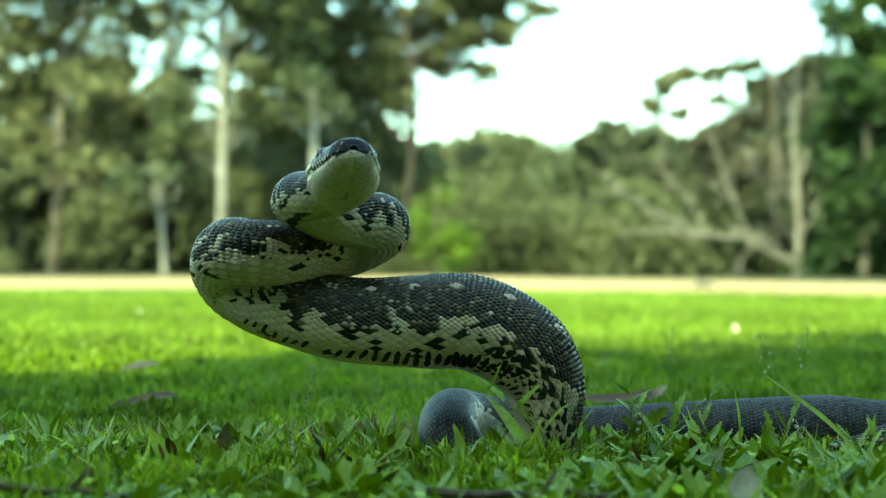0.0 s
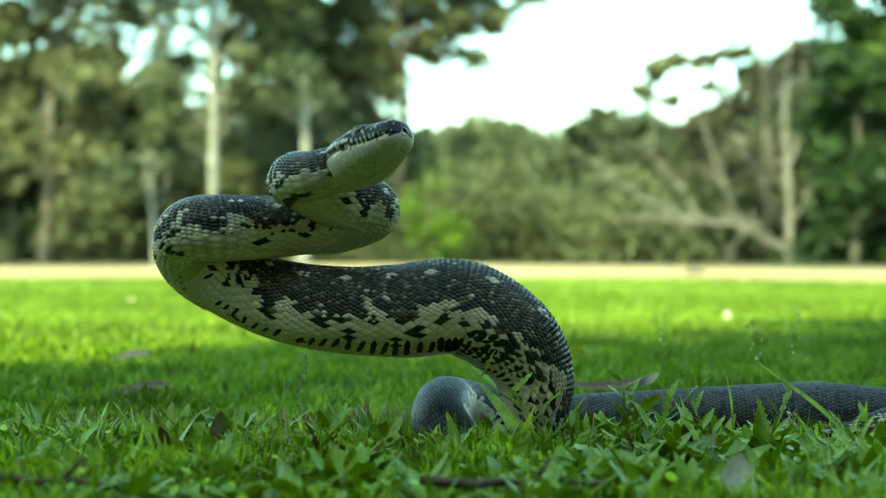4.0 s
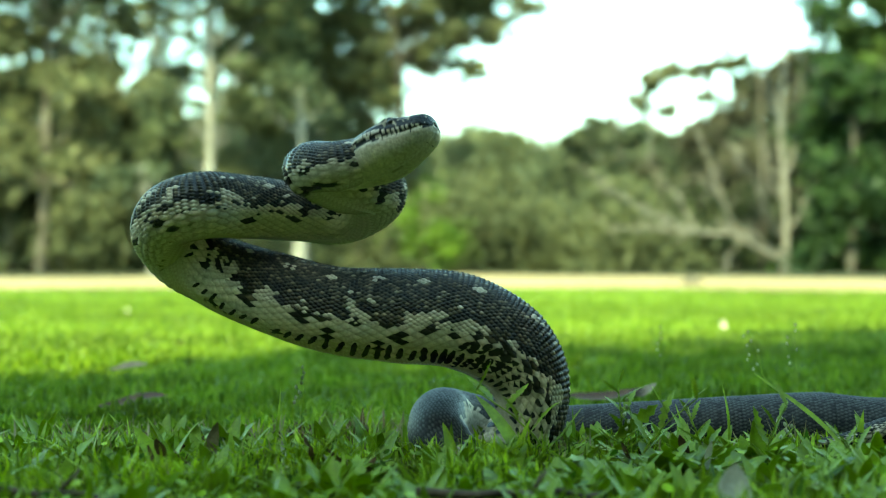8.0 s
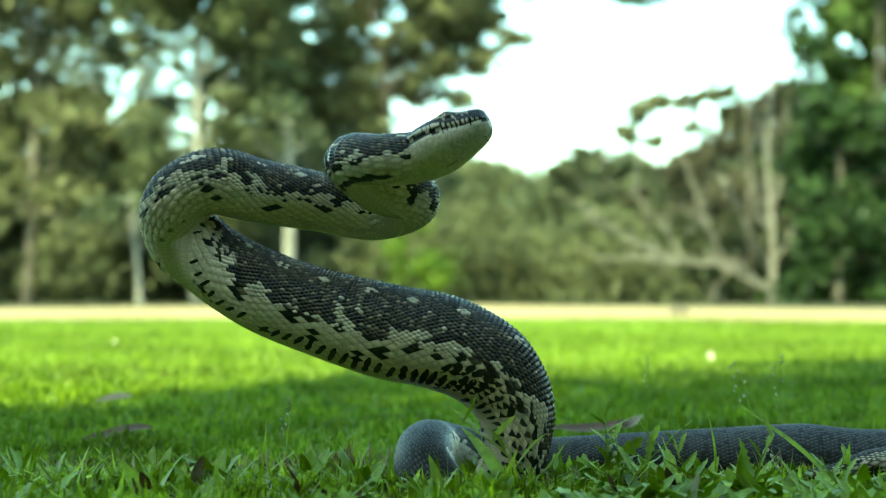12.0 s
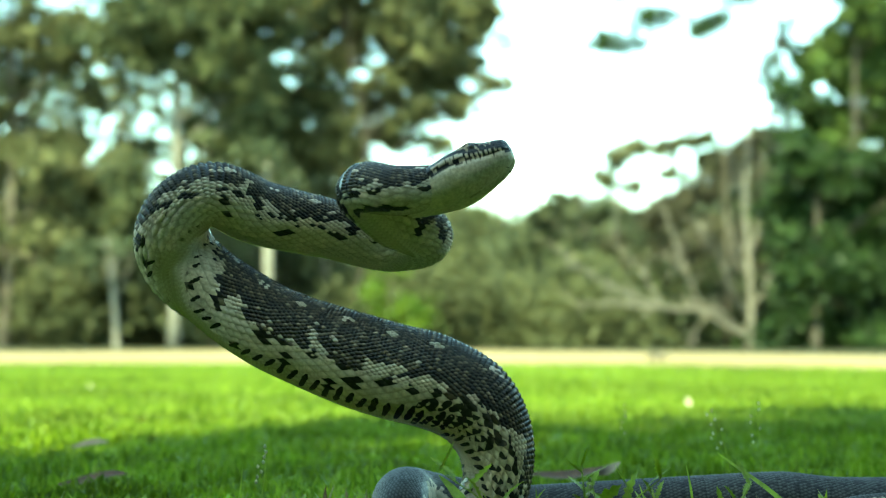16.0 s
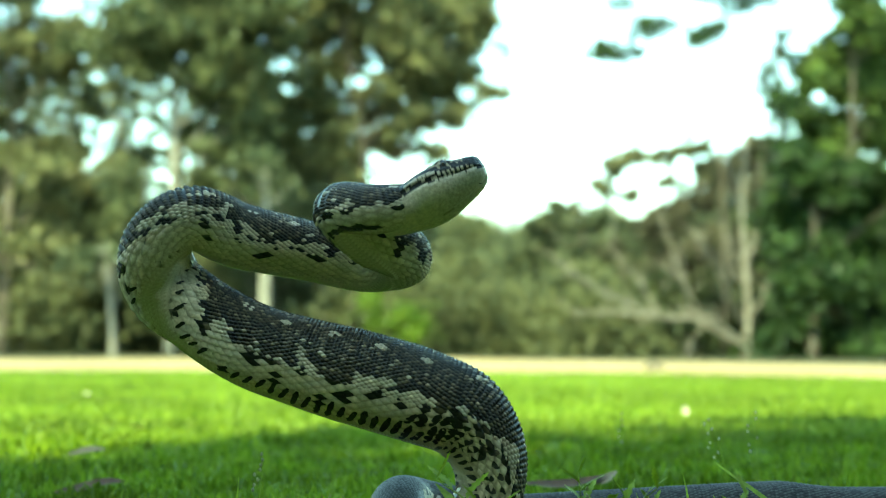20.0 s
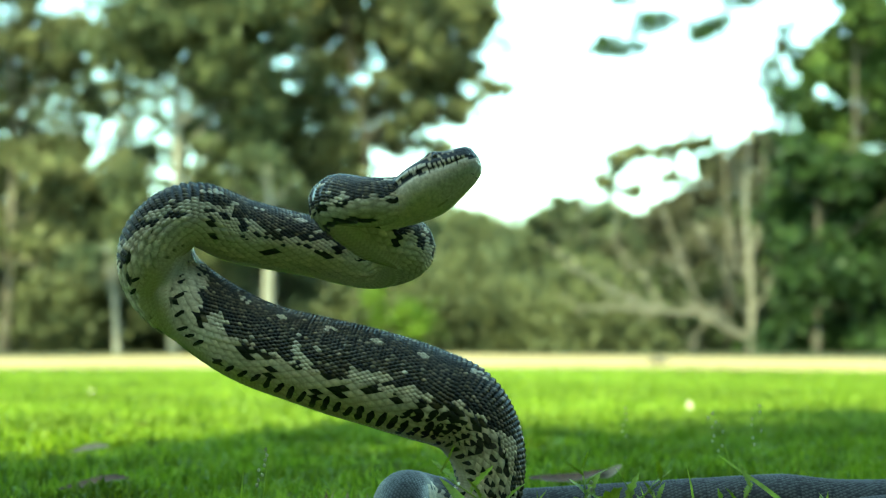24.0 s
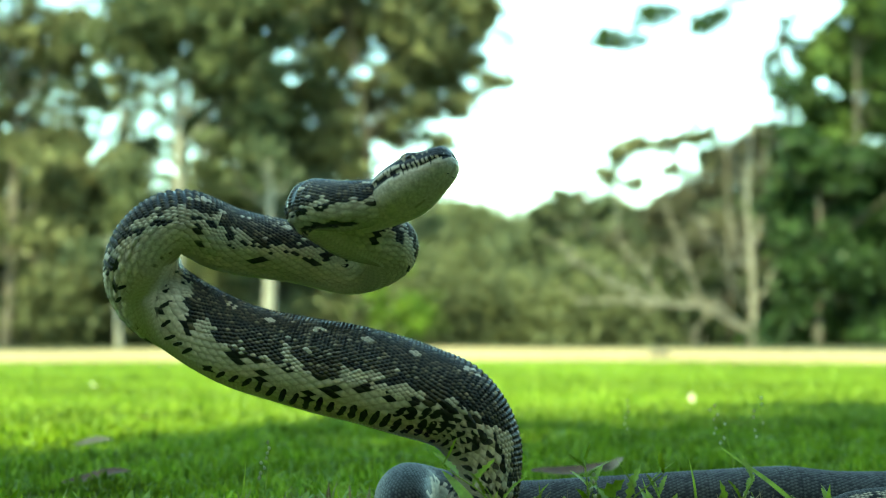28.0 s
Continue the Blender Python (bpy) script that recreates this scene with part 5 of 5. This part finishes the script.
fallen("pale curled dead leaf on the grass", 0.182, 1.50, 0.016, 0.026, 0.018, 0.35, 22, -75, 6, M_TANLEAF)
fallen("dark brown dead leaf sunk in the grass", -0.335, 1.50, 0.008, 0.068, 0.028, 0.05, 23, -86, 4, M_REDLEAF)
fallen("pale dead leaf on the grass", -0.405, 1.88, 0.018, 0.046, 0.026, 0.10, 24, -80, 2, M_TANLEAF)
fallen("small curled brown leaf standing in the grass", -0.152, 0.985, 0.010, 0.030, 0.009, 0.5, 25, 20, 74, M_TANLEAF)
fallen("pale dead leaf standing in the near grass", 0.150, 0.80, 0.003, 0.036, 0.022, 0.2, 26, 20, 62, M_PALELEAF)
fallen("small pale dead leaf in the sunny grass", 0.553, 3.05, 0.020, 0.020, 0.016, 0.2, 27, 20, 60, M_PALELEAF)
fallen("small brown dead leaf in the grass", -0.085, 0.99, 0.012, 0.018, 0.008, 0.3, 28, 60, 30, M_DRYLEAF)
for k, (x, y) in enumerate([(-0.9, 4.4), (0.9, 5.0), (-0.25, 5.2), (-0.42, 2.5), (1.3, 6.3), (-1.4, 6.0)]):
    fallen("small dead leaf scattered on the lawn", x, y, 0.018, 0.022, 0.012, 0.1, 40 + k, 47 * k, 8, M_DRYLEAF if k % 3 else M_PALELEAF)

crumbs = random.Random(31)
for k in range(26):
    x, y = (crumbs.uniform(-0.19, -0.02), crumbs.uniform(0.93, 1.01)) if k < 16 else (crumbs.uniform(0.03, 0.27), crumbs.uniform(0.94, 1.02))
    fallen("small curled brown leaf caught in the grass", x, y, crumbs.uniform(0.010, 0.022), crumbs.uniform(0.009, 0.018), crumbs.uniform(0.004, 0.007),
           crumbs.uniform(0.2, 0.6), 60 + k, crumbs.uniform(0, 360), crumbs.uniform(10, 60), M_DRYLEAF if k % 5 else M_PALELEAF)


def twig(label, points, r, seed):
    d = random.Random(seed)
    top = tagged(empty("twig", Matrix.Translation(points[0])), label, "twig")
    a, b = Vector(points[0]), Vector(points[1])
    pts = [(b - a) * (k / 7) + Vector((d.uniform(-1, 1), d.uniform(-1, 1), d.uniform(-0.5, 0.5))) * r * 1.2 for k in range(8)]
    hang("stick", stem_mesh("stick", pts, r, r * 0.55), M_TWIG, top)
    side = [pts[4], pts[4] + Vector((d.uniform(0.005, 0.02), 0.004, 0.012))]
    hang("spur", stem_mesh("spur", side, r * 0.5, r * 0.3), M_TWIG, top)


twig("dark fallen twig lying in short grass", ((-0.012, 0.80, 0.023), (0.083, 0.795, 0.024)), 0.0027, 1)
twig("dark fallen twig lying in short grass", ((-0.245, 0.80, 0.025), (-0.165, 0.80, 0.021)), 0.0027, 2)
twig("thin dry stalk standing in the grass", ((0.004, 0.86, 0.0), (0.0, 0.87, 0.022)), 0.0011, 3)

# weeds among the grass
dice = random.Random(77)
WEEDS = [("low broad-leaved weed among the grass", 6, 0.036, 0.014, 52, 0), ("dandelion-like weed with toothed leaves", 7, 0.044, 0.014, 46, 1),
         ("small clover-like weed with rounded leaves", 7, 0.022, 0.012, 58, 0), ("tuft of broad grass leaves", 8, 0.040, 0.0036, 64, 0),
         ("plantain-like weed with upright oval leaves", 5, 0.031, 0.0125, 74, 0)]
stock = [[rosette(w[0], 0, 0, 10 * k + v, w[1], w[2], w[3], w[4], M_WEED, w[5]) for v in range(3)] for k, w in enumerate(WEEDS)]
made = 0
while made < 250:
    y = 0.78 * (1.14 / 0.78) ** dice.random()
    x = dice.uniform(-0.34, 0.34) * y
    if min(math.hypot(x - p[0], y - p[1]) for p in TAIL) < 0.035:
        continue
    row = stock[dice.choice((0, 0, 1, 2, 2, 3, 4, 4, 4))]
    if made < 15:
        ob = stock[made // 3][made % 3]
        ob.matrix_basis = pose(x, y, 0, 0, 0, dice.uniform(0, 360))
    else:
        copy_thing(dice.choice(row), pose(x, y, 0, 0, 0, dice.uniform(0, 360)))
    made += 1

blades("coarse_grass", "coarse broad grass blades in the shaded turf", 1100, -0.36, 0.36, 0.80, 1.15, 0.034, 0.0055, M_WEED, 14, clear_of_snake, (1.05, 1.3))
blades("leaf_litter", "brown scraps of dead leaf low in the turf", 4200, -0.36, 0.36, 0.72, 1.3, 0.020, 0.005, M_DRYLEAF, 15, clear_of_snake)


def clover():
    """Tiny round leaves on the turf, in one mesh."""
    d = np.random.default_rng(8)
    n = 1500
    y = 0.66 * (1.08 / 0.66) ** d.uniform(0, 1, n)
    x = d.uniform(-0.36, 0.36, n) * y
    ok = clear_of_snake(x, y, d)
    x, y = x[ok], y[ok]
    n = len(x)
    c = np.stack([x, y, d.uniform(0.004, 0.026, n)], 1)
    u = d.normal(size=(n, 3)) * (1, 1, 0.45)
    u /= np.linalg.norm(u, axis=1)[:, None]
    v = np.cross(u, d.normal(size=(n, 3)) * (0.4, 0.4, 0) + (0, 0, 1))
    v /= np.linalg.norm(v, axis=1)[:, None]
    r = d.uniform(0.0012, 0.0034, n)[:, None]
    ang = np.linspace(0, 2 * np.pi, 7)[:-1]
    verts = np.stack([c + (u * math.cos(a) * 1.25 + v * math.sin(a)) * r for a in ang], 1).reshape(-1, 3)
    faces = [tuple(range(6 * k, 6 * k + 6)) for k in range(n)]
    ob = hang("clover", mesh_of("clover", verts, faces), M_WEED, smooth=False)
    tagged(ob, "tiny round leaves spread through the turf", "clover", kind="stuff")


clover()


def stone(label, x, y, r, seed, material):
    bm = bmesh.new()
    bmesh.ops.create_icosphere(bm, subdivisions=3, radius=r)
    for v in bm.verts:
        v.co *= 1 + 0.25 * noise.noise(v.co / r * 1.3 + Vector((seed, 0, 0)))
        v.co.z *= 0.55
    me = bpy.data.meshes.new("stone")
    bm.to_mesh(me)
    bm.free()
    ob = hang("stone", me, material)
    ob.matrix_basis = pose(x, y, 0.03 + 0.2 * r)
    tagged(ob, label, "stone")


stone("small dark stone at the edge of the sandy track", 1.77, 11.0, 0.07, 2, M_DARKBARK)



# ---- what moves ----
def motions():
    """The raised body sways ring by ring, and the head turns and lifts."""
    times = [float(t) for t in range(29)]
    tracks = [[] for _ in rings]
    head_track = []
    for t in times:
        stations = blend_rows(t)
        line, backs = smooth_line(stations[:20], np.array(BACK), 24)
        for k, m in enumerate(poses_along(line, backs, ring_share)):
            tracks[k].append((t, AT_HOME @ m))
        f = Vector(stations[20] - stations[19]).normalized()
        z = Vector((0, 0.32 * min(1, t / 6), 1))
        z = (z - f * z.dot(f)).normalized()
        m = Matrix((f.cross(z), f, z)).transposed().to_4x4()
        m.translation = Vector(stations[20]) - f * 0.0625
        head_track.append((t, AT_HOME @ m))
    for ob, rows in zip(rings, tracks):
        walk(ob, rows)
    walk(snake_head, head_track)
    # the tongue rests in the mouth and flicks out once
    walk(tongue, [(t, pose(0, y, -0.0025, rx)) for t, y, rx in
                  ((0, 0.030, 0), (13.8, 0.030, 0), (14.2, 0.060, 8), (14.5, 0.061, -6), (14.8, 0.030, 0), (28, 0.030, 0))])


motions()
